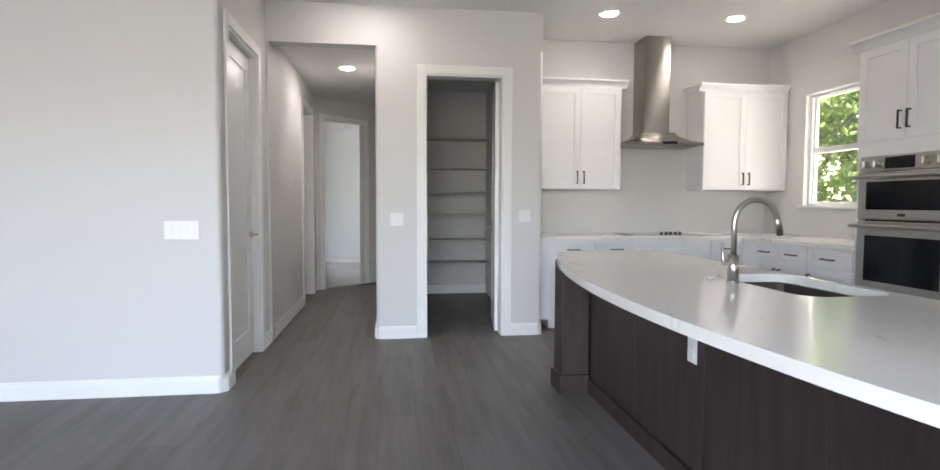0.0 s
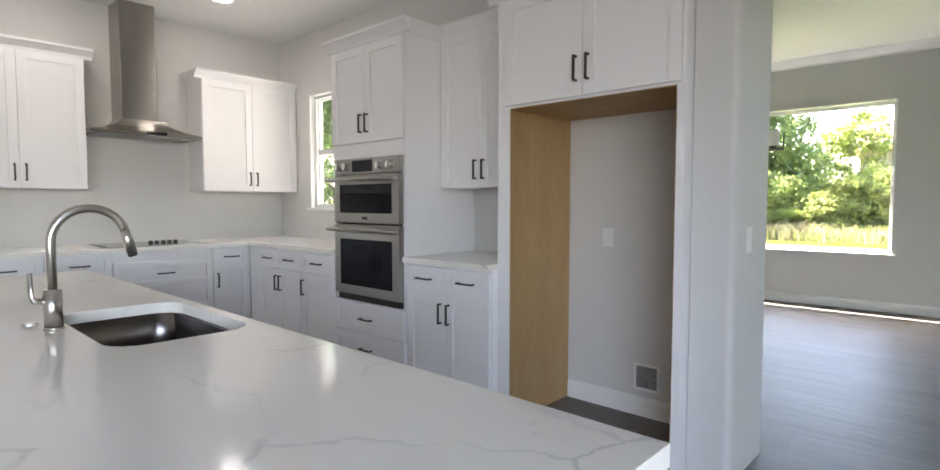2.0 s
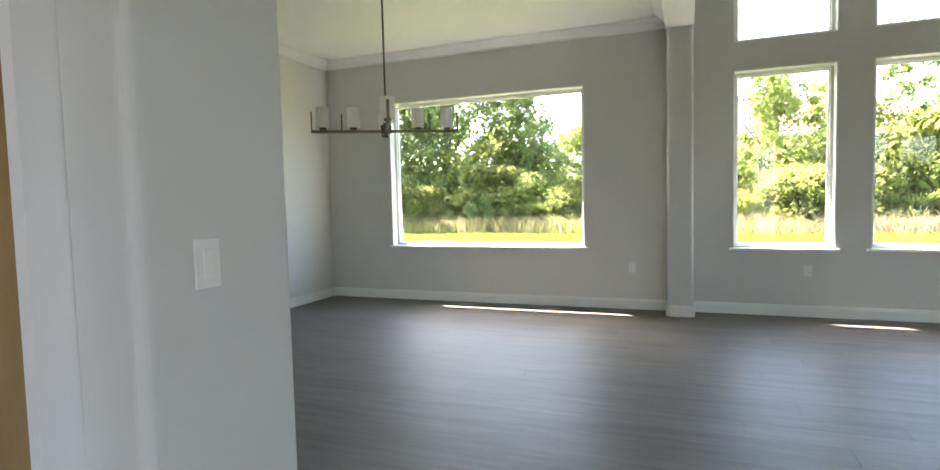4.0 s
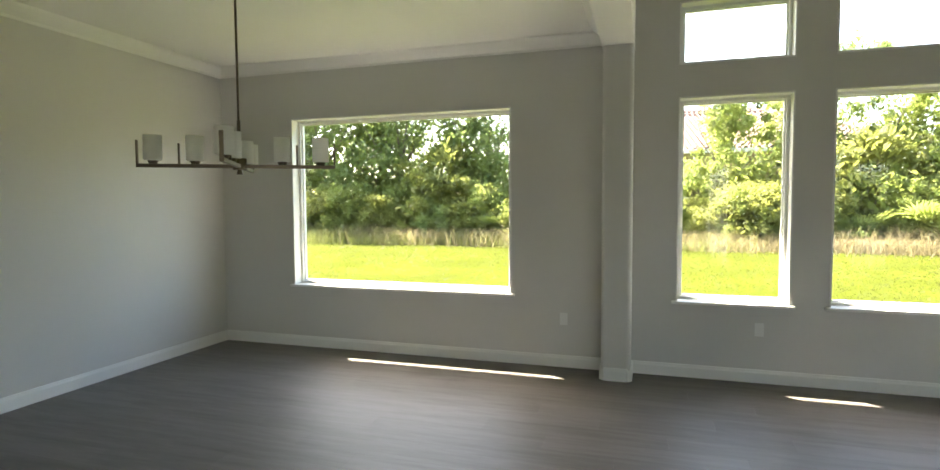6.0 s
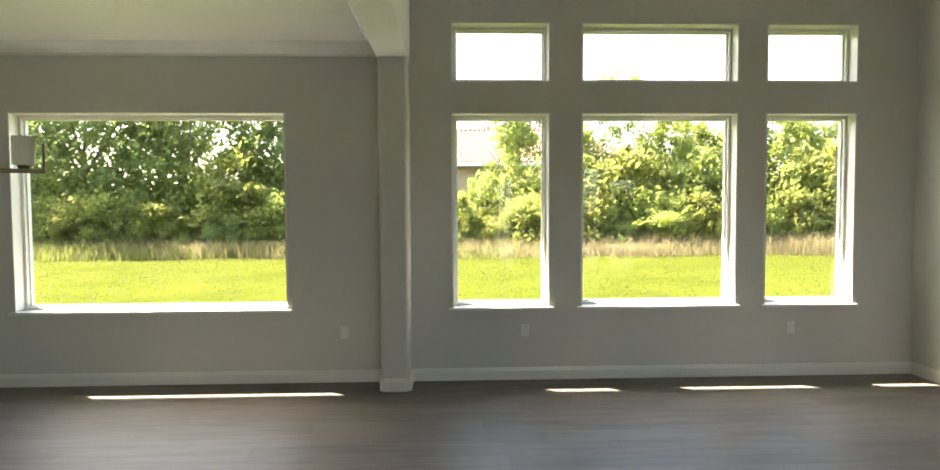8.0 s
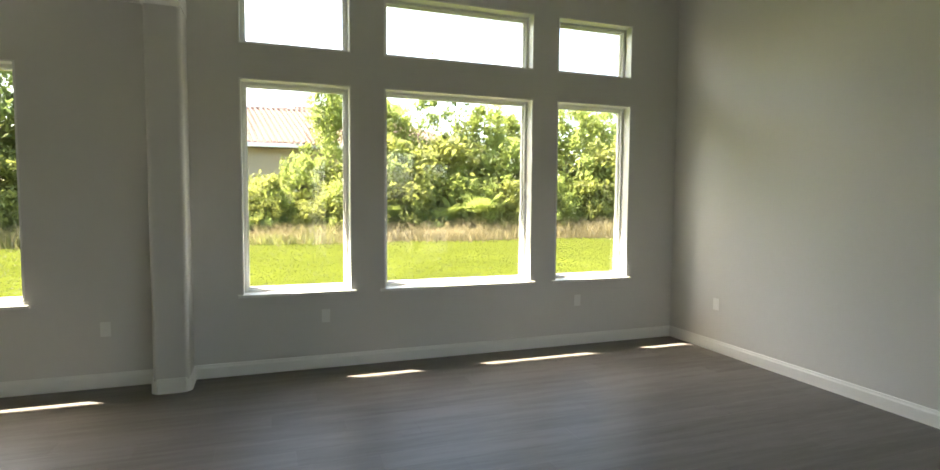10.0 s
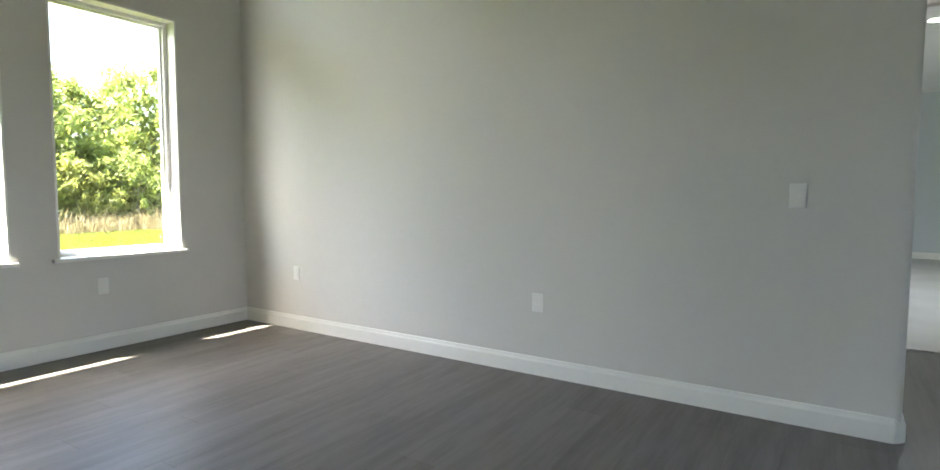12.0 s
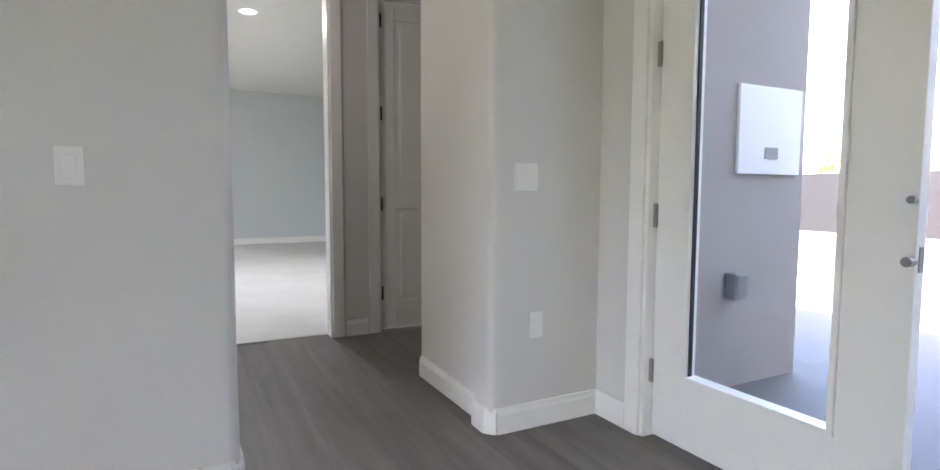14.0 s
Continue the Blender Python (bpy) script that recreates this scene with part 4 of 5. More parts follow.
isl = thing("kitchen_island", pose(0.95, 1.5, 0), "dark espresso-stained wooden kitchen island base", "kitchen island")
IL = 2.92
bm = bmesh.new()
for a in ((0.0, 0.02, 0, IL, 0.0, 0.863), (0.57, 0.59, 0, IL, 0.1, 0.863), (0.02, 0.57, 0, 0.02, 0.0, 0.863), (0.02, 0.57, IL - 0.02, IL, 0.0, 0.863), (0.02, 0.57, 0.02, IL - 0.02, 0.1, 0.12), (0.02, 0.52, 0.02, IL - 0.02, 0, 0.1)):
    box(bm, *a)
part("body", bm, M_DARK, isl)
for k in range(4):
    y0 = 0.02 + k * (IL - 0.24) / 4
    boxpart("back_panel", isl, M_DARK, -0.012, -0.0005, y0 + 0.002, y0 + (IL - 0.24) / 4 - 0.002, 0.10, 0.861, 0.003)
boxpart("plinth", isl, M_DARK, -0.024, -0.0005, 0.0, IL - 0.2, 0, 0.097, 0.004)
for y in (IL - 0.185, -0.0):
    boxpart("corner_post", isl, M_DARK, -0.195, -0.013, y, y + 0.18, 0.12, 0.863, 0.004)
    boxpart("post_base", isl, M_DARK, -0.212, -0.013, y - 0.017, y + 0.197, 0, 0.119, 0.005)
for y0, y1 in ((0.03, 0.6), (0.61, 1.2), (1.21, 1.8), (1.81, 2.4), (2.41, 2.9)):
    boxpart("cabinet_front", isl, M_DARK, 0.5905, 0.608, y0, y1, 0.11, 0.853, 0.003)
plate("outlet", pose(0.936, 2.95, 0.62, 0, 0, -90), 0.072, 0.116, "outlet", "white outlet plate on the dark island back", "outlet")

sink = thing("sink", pose(SX, SYc, 0.8635), "undermount stainless steel kitchen sink", "sink")
bm = bmesh.new()
prev = None
for grow, z in ((0.03, 0), (0.004, 0), (0.001, -0.003), (-0.004, -0.10), (-0.008, -0.185), (-0.014, -0.207), (-0.026, -0.222), (-0.045, -0.23)):
    vs = [bm.verts.new((x, y, z)) for x, y in rounded(0, 0, SW + grow, SH + grow, 0.085, 10)]
    if prev:
        for i in range(len(vs)):
            bm.faces.new((prev[i], prev[(i + 1) % len(vs)], vs[(i + 1) % len(vs)], vs[i]))
    prev = vs
bm.faces.new(prev)
bmesh.ops.recalc_face_normals(bm, faces=bm.faces)
part("bowl", bm, M_SINK, sink, smooth=True)
bm = bmesh.new()
cyl(bm, 0.045, 0.045, 0.004, Matrix.Translation((0, 0, -0.227)), 24)
part("drain", bm, M_GREYMETAL, sink)

fa = thing("faucet", pose(1.113, 2.958, 0.902), "brushed nickel pull-down gooseneck kitchen faucet", "faucet")
bm = bmesh.new()
cyl(bm, 0.027, 0.027, 0.008, Matrix.Translation((0, 0, 0.004)), 24)
cyl(bm, 0.0235, 0.0235, 0.11, Matrix.Translation((0, 0, 0.063)), 24)
part("base", bm, M_NICKEL, fa, smooth=True)
pts = [(0, 0, 0.115), (0, 0, 0.25)] + [(0.098 - 0.098 * math.cos(a), 0, 0.255 + 0.098 * math.sin(a)) for a in np.linspace(0.15, 2.85, 16)]
tube("spout", pts, 0.0125, M_NICKEL, fa, 16)
ex, ez = pts[-1][0], pts[-1][2]
tube("spray_head", [(ex, 0, ez), (ex + 0.007, 0, ez - 0.028), (ex + 0.018, 0, ez - 0.07)], [0.0130, 0.015, 0.0155], M_NICKEL, fa, 16)
tube("nozzle", [(ex + 0.018, 0, ez - 0.07), (ex + 0.021, 0, ez - 0.082)], [0.0135, 0.013], M_BLACK, fa, 16, "black nozzle")
tube("handle", [(-0.02, 0, 0.085), (-0.045, 0, 0.09), (-0.05, 0, 0.10), (-0.052, 0, 0.17)], [0.011, 0.011, 0.007, 0.006], M_NICKEL, fa, 12)
bt = thing("sink_button", pose(1.075, 3.07, 0.9025), "small brushed nickel disposal button on the island", "button")
bm = bmesh.new()
cyl(bm, 0.02, 0.018, 0.008, Matrix.Translation((0, 0, 0.004)), 24)
part("cap", bm, M_NICKEL, bt)

# ---------------- pantry shelves ----------------
for z in (0.45, 0.75, 1.075, 1.385, 1.695, 2.08):
    s = thing("pantry_shelf", pose(-0.365, 8.01, z), "grey painted pantry shelf board on the wall", "shelf", "pantry shelves")
    boxpart("board", s, M_WALL, 0, 1.288, 0.0, 0.38, -0.008, 0.008, 0.001)
    boxpart("cleat", s, M_WALL, 0, 1.288, 0.362, 0.38, -0.05, -0.0085, 0.001)

# ---------------- chandelier ----------------
CHX, CHY, CHZ = 6.43, 2.92, 1.775
ch = thing("chandelier", pose(CHX, CHY, CHZ, 0, 0, -14), "brushed nickel chandelier with eight frosted glass cylinder shades", "chandelier")
top = DC - CHZ
bm = bmesh.new()
cyl(bm, 0.065, 0.065, 0.025, Matrix.Translation((0, 0, top - 0.0125)), 28)
part("canopy", bm, M_CHAND, ch)
bm = bmesh.new()
cyl(bm, 0.007, 0.007, top - 0.3, Matrix.Translation((0, 0, (top + 0.3) / 2 - 0.02)), 12)
cyl(bm, 0.011, 0.011, 0.25, Matrix.Translation((0, 0, 0.165)), 12)
part("rod", bm, M_CHAND, ch, smooth=True)
bm = bmesh.new()
box(bm, -0.03, 0.03, -0.03, 0.03, -0.01, 0.06, 0.004)
cyl(bm, 0.02, 0.012, 0.03, Matrix.Translation((0, 0, -0.024)), 16)
part("hub", bm, M_CHAND, ch)
for k in range(4):
    rot = Matrix.Rotation(radians(45 + 90 * k), 4, "Z")
    bm = bmesh.new()
    box(bm, 0.03, 0.57, -0.011, 0.011, 0, 0.022, 0.002)
    box(bm, 0.559, 0.57, -0.011, 0.011, 0.022, 0.16, 0.002)
    box(bm, 0.333, 0.343, -0.010, 0.010, 0.022, 0.145, 0.002)
    bmesh.ops.transform(bm, matrix=rot, verts=bm.verts)
    arm = part("arm", bm, M_CHAND, ch)
    for r in (0.48, 0.25):
        bm = bmesh.new()
        cyl(bm, 0.022, 0.03, 0.018, Matrix.Translation((r, 0, 0.031)), 16)
        bmesh.ops.transform(bm, matrix=rot, verts=bm.verts)
        part("cup", bm, M_CHAND, arm)
        bm = bmesh.new()
        o_ = [[bm.verts.new((r + q * math.cos(i * math.tau / 28), q * math.sin(i * math.tau / 28), zz)) for i in range(28)] for q, zz in ((0.02, 0.041), (0.048, 0.042), (0.05, 0.046), (0.05, 0.19), (0.0475, 0.19), (0.0475, 0.186))]
        for a, b in zip(o_, o_[1:]):
            for i in range(28):
                bm.faces.new((a[i], a[(i + 1) % 28], b[(i + 1) % 28], b[i]))
        bmesh.ops.recalc_face_normals(bm, faces=bm.faces)
        bmesh.ops.transform(bm, matrix=rot, verts=bm.verts)
        part("shade", bm, M_FROST, arm, "frosted glass cylinder shade", smooth=True)

# ---------------- outside ----------------
GZ = -0.18
bm = bmesh.new()
bmesh.ops.create_grid(bm, x_segments=1, y_segments=1, size=700, matrix=Matrix.Translation((0, 0, GZ)))
tagged(part("ground", bm, M_GRASS), "mown sunlit lawn", "lawn", kind="structure")
bm = bmesh.new()
bmesh.ops.create_grid(bm, x_segments=1, y_segments=1, size=1, matrix=Matrix.Translation((37.2, 4, GZ + 0.01)) @ Matrix.Diagonal((10.0, 60, 1, 1)))
tagged(part("ground_soil", bm, M_SOIL), "dry bare earth under the thicket", "soil", kind="structure")
# eave that shades the window wall
bm = bmesh.new()
box(bm, EX + 0.19, 10.05, -8.0, 7.0, 3.9, 4.08)
structure("eave", bm, M_TRIM, "white boxed roof eave over the window wall", "eave")
# unseen slab added to cut the daylight through the kitchen window
bm = bmesh.new()
box(bm, KX + 0.13, 5.1, NY + 0.15, 8.5, 2.78, 2.95)
structure("eave_kitchen", bm, M_TRIM, "white boxed roof eave over the kitchen window", "eave")


def leaves(bm, rng, n, centre, radii, size):
    for _ in range(n):
        d = Vector((rng.gauss(0, 1), rng.gauss(0, 1), rng.gauss(0, 1))).normalized()
        r = rng.random() ** 0.45 * rng.uniform(0.75, 1.25)
        c = Vector(centre) + Vector((d.x * radii[0], d.y * radii[1], d.z * radii[2])) * r
        if c.z < 0.02:
            continue
        ax = Euler((rng.uniform(-1.1, 1.1), rng.uniform(-1.1, 1.1), rng.uniform(0, 6.28))).to_matrix()
        s = size * rng.uniform(0.6, 1.3)
        pts = [(-s, 0, 0), (-0.15 * s, -0.42 * s, 0.08 * s), (s, 0, -0.12 * s), (-0.15 * s, 0.42 * s, 0.08 * s)]
        bm.faces.new([bm.verts.new(c + ax @ Vector(p)) for p in pts])


def crown_mesh(name, seed, height, spread, clumps, per, size, mat, low=0.0):
    rng = random.Random(seed)
    vs_bm = bmesh.new()
    for _ in range(clumps):
        a, q = rng.uniform(0, math.tau), rng.random() ** 0.5
        z = height * (low + (1 - low) * rng.random())
        k = spread * q * (1.0 - 0.55 * max(0, z / height - 0.35))
        r = rng.uniform(0.25, 0.9) * spread * 0.5
        leaves(vs_bm, rng, per, (k * math.cos(a), k * math.sin(a), z), (r, r * rng.uniform(0.6, 1.2), r * rng.uniform(0.5, 1.3)), size * rng.uniform(0.7, 1.25))
    return mesh_of(name, vs_bm, mat)


def limbs(seed, height, r):
    rng = random.Random(seed)
    bm = bmesh.new()

    def limb(a, b, r0, r1):
        d = b - a
        m = Matrix.Translation((a + b) / 2) @ d.to_track_quat("Z", "Y").to_matrix().to_4x4()
        cyl(bm, r0, r1, d.length, m, 8)

    base = Vector((0, 0, -0.1))
    mid = Vector((rng.uniform(-0.2, 0.2), rng.uniform(-0.2, 0.2), height * 0.45))
    limb(base, mid, r, r * 0.7)
    for _ in range(6):
        b = mid + Vector((rng.uniform(-1, 1), rng.uniform(-1, 1), rng.uniform(0.5, 1.2))) * height * 0.28
        limb(mid - Vector((0, 0, rng.uniform(0, height * 0.2))), b, r * 0.5, r * 0.12)
    return bm


def plant(name, label, cat, seed, height, spread, clumps, per, size, mat, group, low=0.0, trunk=0.07):
    t = thing(name, pose(0, 0, 0), label, cat, group)
    part("trunk", limbs(seed, height, trunk), M_BARK, t)
    o = new("crown", crown_mesh(name + "_crown", seed, height, spread, clumps, per, size, mat, low))
    o.parent = t
    return t


def palm(seed, n=16, length=1.3):
    rng = random.Random(seed)
    t = thing("palmetto", pose(0, 0, 0), "low fan-leaved palmetto in the thicket", "palm", "thicket")
    for k in range(n):
        bm = bmesh.new()
        a, up_ = rng.uniform(0, math.tau), rng.uniform(0.6, 1.4)
        tip = Vector((math.cos(a) * math.cos(up_), math.sin(a) * math.cos(up_), math.sin(up_))) * length * rng.uniform(0.7, 1.1)
        side = tip.cross(Vector((0, 0, 1))).normalized()
        nrm = side.cross(tip).normalized()
        for j in range(13):
            f = radians(-75 + 150 * j / 12)
            d = (tip.normalized() * math.cos(f) + side * math.sin(f)) * 0.62
            w = nrm * 0.01 + (tip.normalized() * -math.sin(f) + side * math.cos(f)) * 0.03
            bm.faces.new([bm.verts.new(p) for p in (tip, tip + d * 0.5 + w, tip + d + nrm * -0.08, tip + d * 0.5 - w)])
        bm.faces.new([bm.verts.new(p) for p in (side * 0.008, -side * 0.008, tip - side * 0.008, tip + side * 0.008)])
        part("frond", bm, M_LEAF, t)
    return t


def grass_clump(name, mat, seed, n, h, spread, label, cat):
    rng = random.Random(seed)
    bm = bmesh.new()
    for _ in range(n):
        x, y = rng.gauss(0, spread), rng.gauss(0, spread)
        a, hh = rng.uniform(0, 6.28), h * rng.uniform(0.5, 1.2)
        w = Vector((math.cos(a), math.sin(a), 0)) * 0.008
        lean = Vector((rng.gauss(0, 0.7), rng.gauss(0, 0.7), 0)) * hh
        b = Vector((x, y, 0))
        mid = b + lean * 0.35 + Vector((0, 0, hh * 0.65))
        low, high = [bm.verts.new(p) for p in (b - w, b + w)], [bm.verts.new(p) for p in (mid + w * 0.7, mid - w * 0.7)]
        bm.faces.new(low + high)
        bm.faces.new((high[1], high[0], bm.verts.new(b + lean + Vector((0, 0, hh)))))
    return tagged(part(name, bm, mat), label, cat, "thicket")


protos = [
    plant("tree", "leafy broad tree with dark green crown", "tree", 11, 6.6, 2.2, 82, 105, 0.115, M_LEAF3, "thicket trees", 0.2, 0.13),
    plant("tree", "tall green tree with uneven crown", "tree", 12, 5.4, 1.7, 76, 98, 0.105, M_LEAF, "thicket trees", 0.16, 0.10),
    plant("shrub", "dense green wild shrub", "shrub", 13, 3.0, 1.5, 46, 66, 0.105, M_LEAF, "thicket"),
    plant("shrub", "yellow-green sunlit wild shrub", "shrub", 14, 2.7, 1.4, 46, 62, 0.11, M_LEAF2, "thicket"),
    plant("shrub", "low dark green shrub", "shrub", 15, 1.9, 1.2, 40, 75, 0.08, M_LEAF3, "thicket"),
    palm(16, 20, 1.15),
    grass_clump("dry_grass", M_DRY, 17, 3200, 0.36, 0.75, "tuft of tall dry grass before the thicket", "grass tuft"),
    grass_clump("weed_clump", M_WEED, 18, 3200, 0.36, 0.75, "tuft of tall green weeds before the thicket", "grass tuft"),
    plant("tree", "slender conical dark green tree", "tree", 19, 5.6, 1.25, 70, 85, 0.09, M_LEAF3, "thicket trees", 0.1, 0.09),
]
rng = random.Random(5)
FX = 27.4
spots = []
# the thicket runs along the lawn's far edge, parallel to the window wall
y = -19.0
while y < 21.0:
    tall = (0.98 if y > 6 else 1.02 if y < -3.5 else 0.86) * rng.uniform(0.72, 1.15)
    spots.append((rng.choice((3, 3, 3, 2)), FX + rng.uniform(0.7, 1.6), y, tall * rng.uniform(0.75, 1.1)))
    spots.append((rng.choice((2, 3, 2)), FX + rng.uniform(1.8, 3.4), y + 0.6, tall * rng.uniform(1.1, 1.5)))
    for _ in range(3):
        spots.append((rng.choice((4, 3, 3, 2)), FX + rng.uniform(-0.45, 0.6), y + rng.uniform(-0.6, 0.7), rng.uniform(0.25, 0.85)))
    for _ in range(5):
        spots.append((rng.choice((6, 6, 7) if y < 4 else (7, 7, 6)), FX + rng.uniform(-0.6, 0.9), y + rng.uniform(-0.7, 0.7), rng.uniform(0.5, 1.5)))
    y += 1.25
# palmettos and single trees that stand out of it
for k, x, yy, sc in ((5, 0.2, -8.6, 1.35), (5, 0.5, -7.2, 1.1), (5, 0.6, -4.7, 1.1), (5, 0.5, 10.4, 1.2), (5, 0.3, 7.3, 1.1),
                     (8, 2.0, -7.2, 0.95), (1, 2.2, -4.7, 0.86), (1, 2.3, -2.7, 0.84), (1, 3.2, -9.3, 0.82), (1, 2.4, -12.6, 0.86), (1, 3.0, -15.0, 0.9), (0, 3.5, -18.0, 0.8), (1, 3.4, -10.9, 0.8),
                     (8, 1.7, 7.3, 1.15), (0, 2.6, 8.2, 0.8), (0, 2.0, 11.4, 0.98), (1, 2.4, 12.8, 0.95), (0, 1.8, 15.4, 1.05), (0, 3.0, 18.6, 1.05), (1, 4.5, 5.2, 0.8)):
    spots.append((k, FX + x + (1.6 if k != 5 else 0.0), yy * 1.14 if k != 5 else yy, sc * (1.38 if k != 5 else 1.0)))
used = set()
for k, x, yy, sc in spots:
    m = pose(x, yy, GZ, 0, 0, rng.uniform(0, 360))
    if k in used:
        c = copy_thing(protos[k], m)
    else:
        c = protos[k]
        c.matrix_basis = m
        used.add(k)
    c.scale = (sc, sc, sc * (rng.uniform(0.95, 1.15) if k not in (6, 7) else rng.uniform(0.35, 1.7)))

# blades on the lawn near enough to show
rng2 = np.random.default_rng(3)
n = 130000
bx, by = rng2.uniform(9.5, FX + 0.2, n), rng2.uniform(-16, 20, n)
a, h = rng2.uniform(0, 6.28, n), rng2.uniform(0.012, 0.03, n)
wx, wy = np.cos(a) * 0.012, np.sin(a) * 0.012
lx, ly = rng2.normal(0, 0.03, n), rng2.normal(0, 0.03, n)
vv = np.stack([np.stack([bx - wx, by - wy, np.full(n, GZ)], 1), np.stack([bx + wx, by + wy, np.full(n, GZ)], 1), np.stack([bx + lx, by + ly, GZ + h], 1)], 1).reshape(-1, 3)
me = bpy.data.meshes.new("grass_blades")
me.from_pydata(vv.tolist(), [], np.arange(3 * n).reshape(-1, 3).tolist())
me.materials.append(M_BLADE)
tagged(new("grass_blades", me), "short mown grass blades of the lawn", "grass", kind="stuff")

# neighbouring house with clay-tile hipped roofs
hs = thing("house", pose(40.6, -2.0, GZ), "cream stucco house with a pale red clay tile roof behind trees", "house")
bm = bmesh.new()
box(bm, -5, 5, -9, 8, 0, 4.4)
part("wall", bm, M_CREAM, hs)


def hip_roof(parent, x0, x1, y0, y1, z, rise):
    """A hipped roof over x0..x1, y0..y1 with its eaves at z, clad on the near slope with barrel tiles."""
    run, xm = (x1 - x0) / 2, (x0 + x1) / 2
    bm = bmesh.new()
    v = [bm.verts.new(p) for p in ((x0, y0, z), (x0, y1, z), (xm, y0 + run, z + rise), (xm, y1 - run, z + rise), (x1, y0, z), (x1, y1, z))]
    for f in ((0, 1, 3, 2), (5, 4, 2, 3), (4, 0, 2), (1, 5, 3), (0, 4, 5, 1)):
        bm.faces.new([v[i] for i in f])
    bmesh.ops.recalc_face_normals(bm, faces=bm.faces)
    roof = part("roof", bm, M_TILE, parent, "pale red clay tile roof")
    bm = bmesh.new()
    rows = int(math.hypot(run, rise) / 0.38)
    for r in range(rows):
        f = r / rows
        for k in range(int((y1 - y0 - 2 * run * f) / 0.30)):
            m = Matrix.Translation((x0 + run * (f + 0.5 / rows), y0 + run * f + 0.30 * k + 0.15, z + rise * (f + 0.5 / rows) + 0.02)) @ Matrix.Rotation(math.atan2(run, rise), 4, "Y")
            bmesh.ops.create_cone(bm, cap_ends=False, segments=6, radius1=0.115, radius2=0.095, depth=0.43, matrix=m)
    tagged(part("roof_tiles", bm, M_TILE, roof), kind="stuff")
    bm = bmesh.new()
    for k in range(int((y1 - y0 - 2 * run) / 0.42)):
        cyl(bm, 0.14, 0.12, 0.4, Matrix.Translation((xm, y0 + run + 0.42 * k + 0.2, z + rise + 0.03)) @ Matrix.Rotation(radians(90), 4, "X"), 8)
    for k in range(int(run * 1.4 / 0.42)):
        f = k * 0.42 / (run * 1.4)
        for yy, sg in ((y0, 1), (y1, -1)):
            cyl(bm, 0.14, 0.12, 0.4, Matrix.Translation((x0 + run * f, yy + sg * run * f, z + rise * f + 0.05)) @ Vector((run, sg * run, rise)).to_track_quat("Z", "Y").to_matrix().to_4x4(), 8)
    tagged(part("ridge_tiles", bm, M_TILE, roof, "rounded ridge tiles"), kind="stuff")
    boxpart("gutter", roof, M_TRIM, x0 - 0.12, x0 + 0.02, y0, y1, z - 0.2, z + 0.0, 0.02, "white eaves gutter")


hip_roof(hs, -5.8, 5.8, -9.8, 9.4, 4.45, 2.55)
hip_roof(hs, -2.6, 8.4, -9.4, 6.0, 4.6, 3.0)
for yy in (-5, 0, 5):
    wv = boxpart("window", hs, M_TRIM, -5.06, -5.001, yy - 0.7, yy + 0.7, 1.9, 3.5, 0.01)
    boxpart("pane", wv, M_BLACKGLASS, -5.07, -5.055, yy - 0.6, yy + 0.6, 2.0, 3.4, 0)

# porch behind the glass door
bm = bmesh.new()
box(bm, -16.0, WX - 0.16, -18.0, -1.36, -0.17, -0.045)
pv = structure("pavement", bm, M_GROUT, "grey concrete paver porch", "pavement")
bm = bmesh.new()
box(bm, 1.12, WX - 0.161, -4.3, -4.05, -0.04, 3.3)
structure("wall_porch", bm, M_STUCCO, "grey stucco porch wall", "wall")
bm = bmesh.new()
box(bm, 0.6, WX - 0.161, -6.0, -1.36, 3.1, 3.25)
structure("ceiling_porch", bm, M_TRIM, "white porch ceiling", "ceiling")
mb = thing("meter_panel", pose(1.44, -4.05, 1.38, 0, 0, 180), "white electrical panel cover on the stucco wall", "electrical panel")
boxpart("cover", mb, M_PLASTIC, -0.26, 0.26, -0.018, 0, -0.235, 0.235, 0.006)
boxpart("label", mb, M_GREYMETAL, -0.05, 0.06, -0.021, -0.018, -0.15, -0.09, 0.001, "grey printed label")
ob = thing("outdoor_outlet", pose(1.70, -4.05, 0.55, 0, 0, 180), "grey weatherproof outdoor outlet box", "outlet")
boxpart("cover", ob, M_GREYMETAL, -0.045, 0.045, -0.07, 0, -0.07, 0.07, 0.008)
boxpart("lid", ob, M_GREYMETAL, -0.04, 0.04, -0.078, -0.0705, -0.05, 0.062, 0.004)
fence = thing("fence", pose(-5.5, -10.0, GZ), "dark grey privacy fence across the paved patio", "fence")
for k in range(9):
    boxpart("post", fence, M_SCREEN, -0.05, 0.05, k * 1.5 - 0.05, k * 1.5 + 0.05, 0.135, 1.6, 0.004)
    boxpart("board", fence, M_SCREEN, -0.015, 0.015, k * 1.5 + 0.05, k * 1.5 + 1.45, 0.55, 1.55, 0.003)
for x, yy, s in ((-19, -15, 0.9), (-20, -10, 1.0), (-19.5, -20.5, 0.9), (9.6, 8.6, 0.9), (11.8, 10.4, 1.1), (9.8, 12.0, 1.0), (12.0, 6.2, 0.8), (8.4, 11.0, 0.7), (13.5, 14.5, 1.2)):
    c = copy_thing(protos[2 if yy < 0 else 8 if s < 1 else 0], pose(x, yy + (1.5 if yy > 0 else 0), GZ, 0, 0, 40 * x))
    c.scale = (s, s, s)


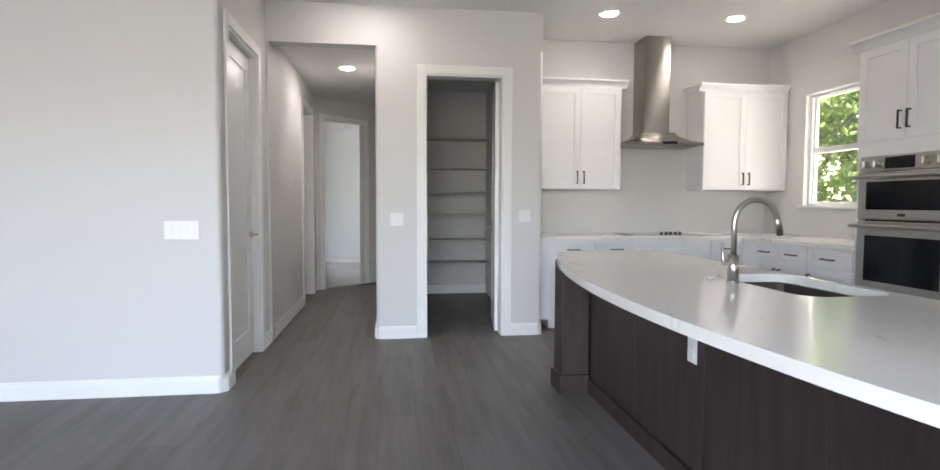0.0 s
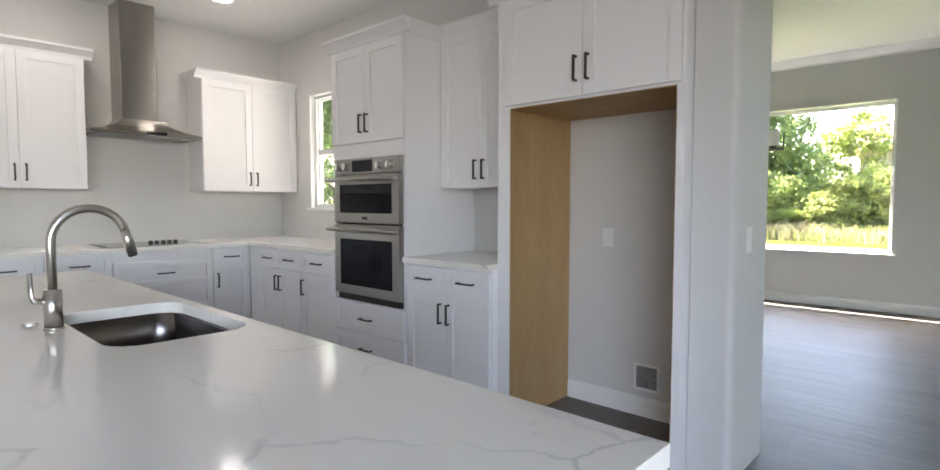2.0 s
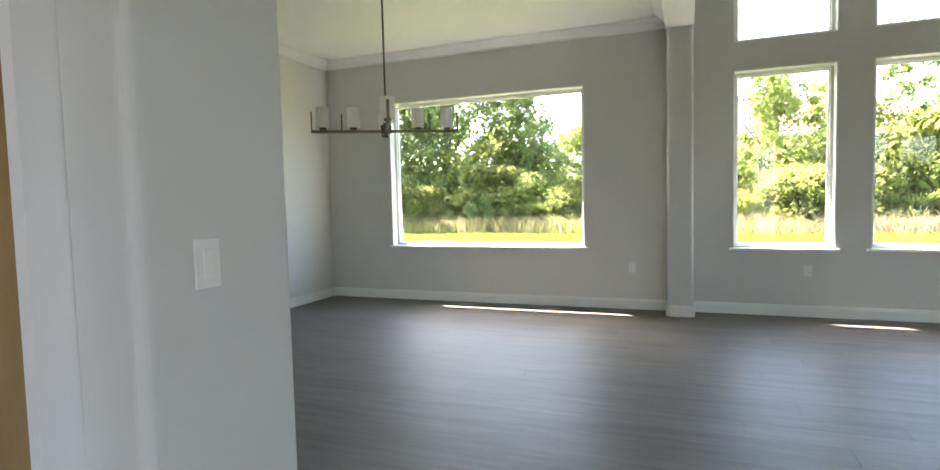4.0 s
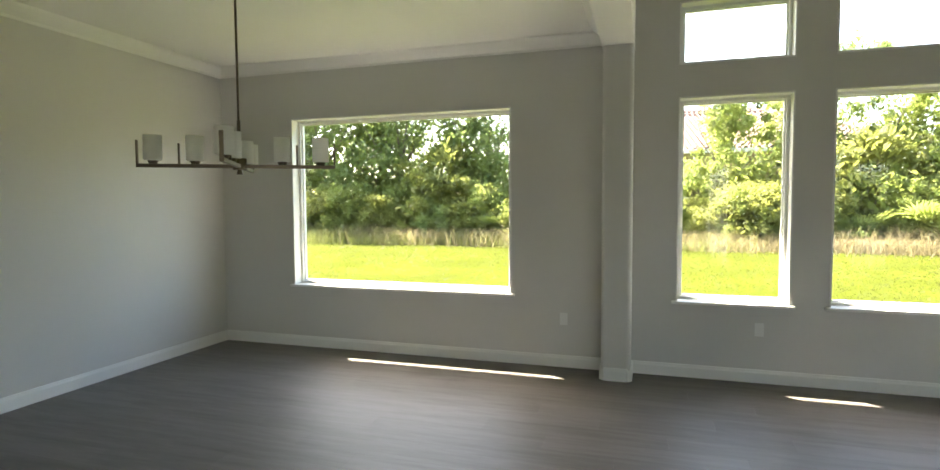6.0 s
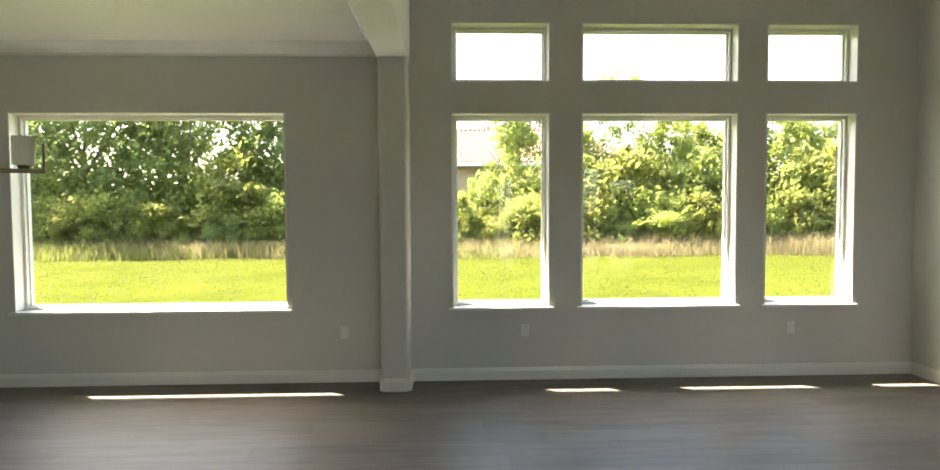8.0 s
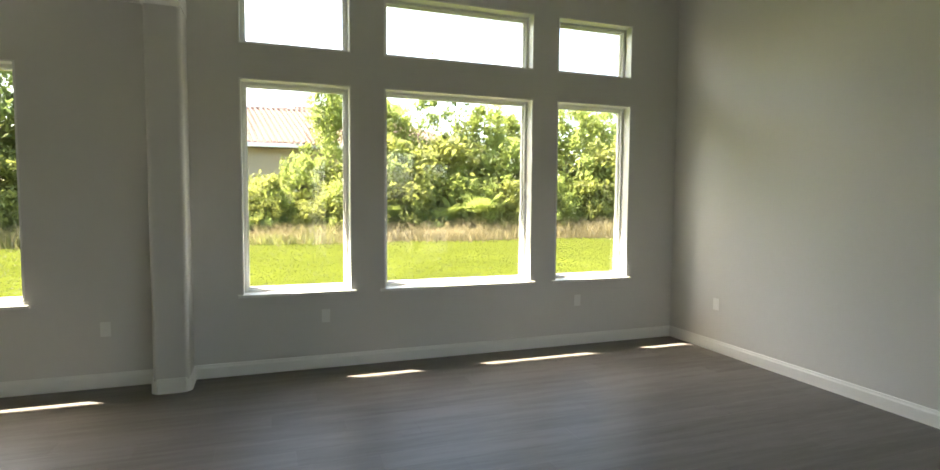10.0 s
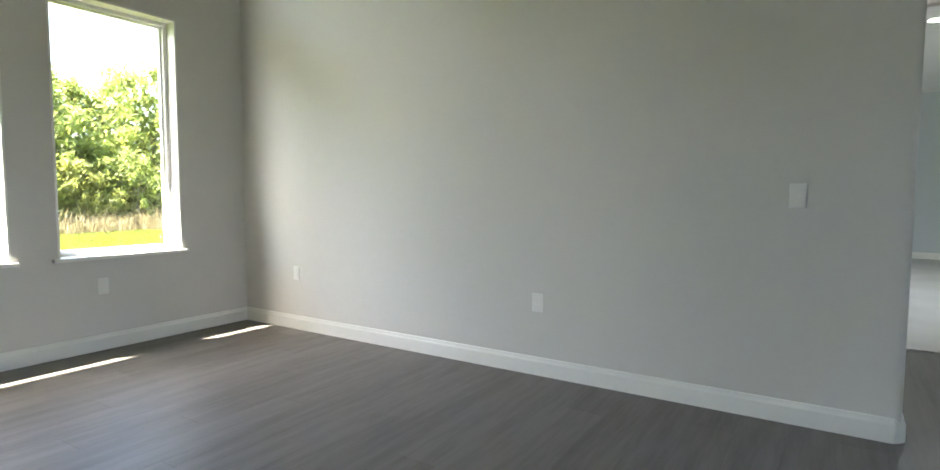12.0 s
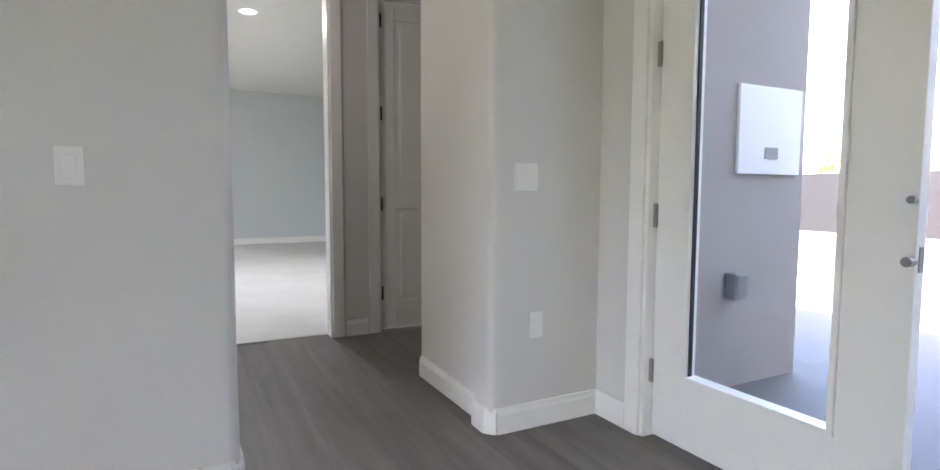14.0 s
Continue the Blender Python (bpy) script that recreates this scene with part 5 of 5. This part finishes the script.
# ---------------- floor pieces ----------------
def plank_mesh(w, l):
    bm = bmesh.new()
    box(bm, -w / 2 + 0.0005, w / 2 - 0.0005, -l / 2 + 0.0005, l / 2 - 0.0005, -0.012, 0)
    me = mesh_of("plank", bm, M_PLANK)
    return me


PW, PL = 0.20, 1.22
full = plank_mesh(PW, PL)
floor = bpy.data.objects["floor"]
rng = random.Random(9)
rest_v, rest_f, near = [], [], 0
cells = []
for i in range(-31, 46):
    x = (i + 0.5) * PW
    off = (i * 0.37) % 1.0 * PL
    k0 = int((-6.2) / PL) - 1
    for k in range(k0, 10):
        y0, y1 = k * PL + off, (k + 1) * PL + off
        y0, y1 = max(y0, -6.11), min(y1, 9.3)
        if y1 - y0 > 0.05 and x < EX + 0.1 and (x > WX - 0.1 or y0 > -1.4):
            cells.append((x, y0, y1))
for x, y0, y1 in cells:
    whole = abs(y1 - y0 - PL) < 1e-6
    close = whole and ((-1.5 < x < 0.9 and 3.2 < y0 < 6.2) or (3.4 < x < 8.8 and -3.9 < y0 < 3.6))
    if close and near < 300:
        o = new("plank", full)
        o.location = (x, (y0 + y1) / 2, 0)
        o.parent = floor
        near += 1
    else:
        b = len(rest_v)
        xa, xb, ya, yb = x - PW / 2 + 0.0005, x + PW / 2 - 0.0005, y0 + 0.0005, y1 - 0.0005
        rest_v += [(xa, ya, 0), (xb, ya, 0), (xb, yb, 0), (xa, yb, 0), (xa, ya, -0.012), (xb, ya, -0.012), (xb, yb, -0.012), (xa, yb, -0.012)]
        rest_f += [tuple(b + j for j in f) for f in ((0, 1, 2, 3), (0, 4, 5, 1), (1, 5, 6, 2), (2, 6, 7, 3), (3, 7, 4, 0))]
me = bpy.data.meshes.new("planks")
me.from_pydata(rest_v, [], rest_f)
me.materials.append(M_PLANKS)
o = new("planks", me)
o.parent = floor
tagged(o, kind="stuff")
# porch pavers
bm = bmesh.new()
box(bm, -0.193, 0.193, -0.193, 0.193, -0.03, 0.0, 0.006)
pm = mesh_of("paver", bm, M_PAVER)
for i in range(13):
    for j in range(13):
        o = new("paver", pm)
        o.location = (WX - 0.40 - 0.4 * i, -6.7 + 0.4 * j, -0.02)
        o.parent = pv
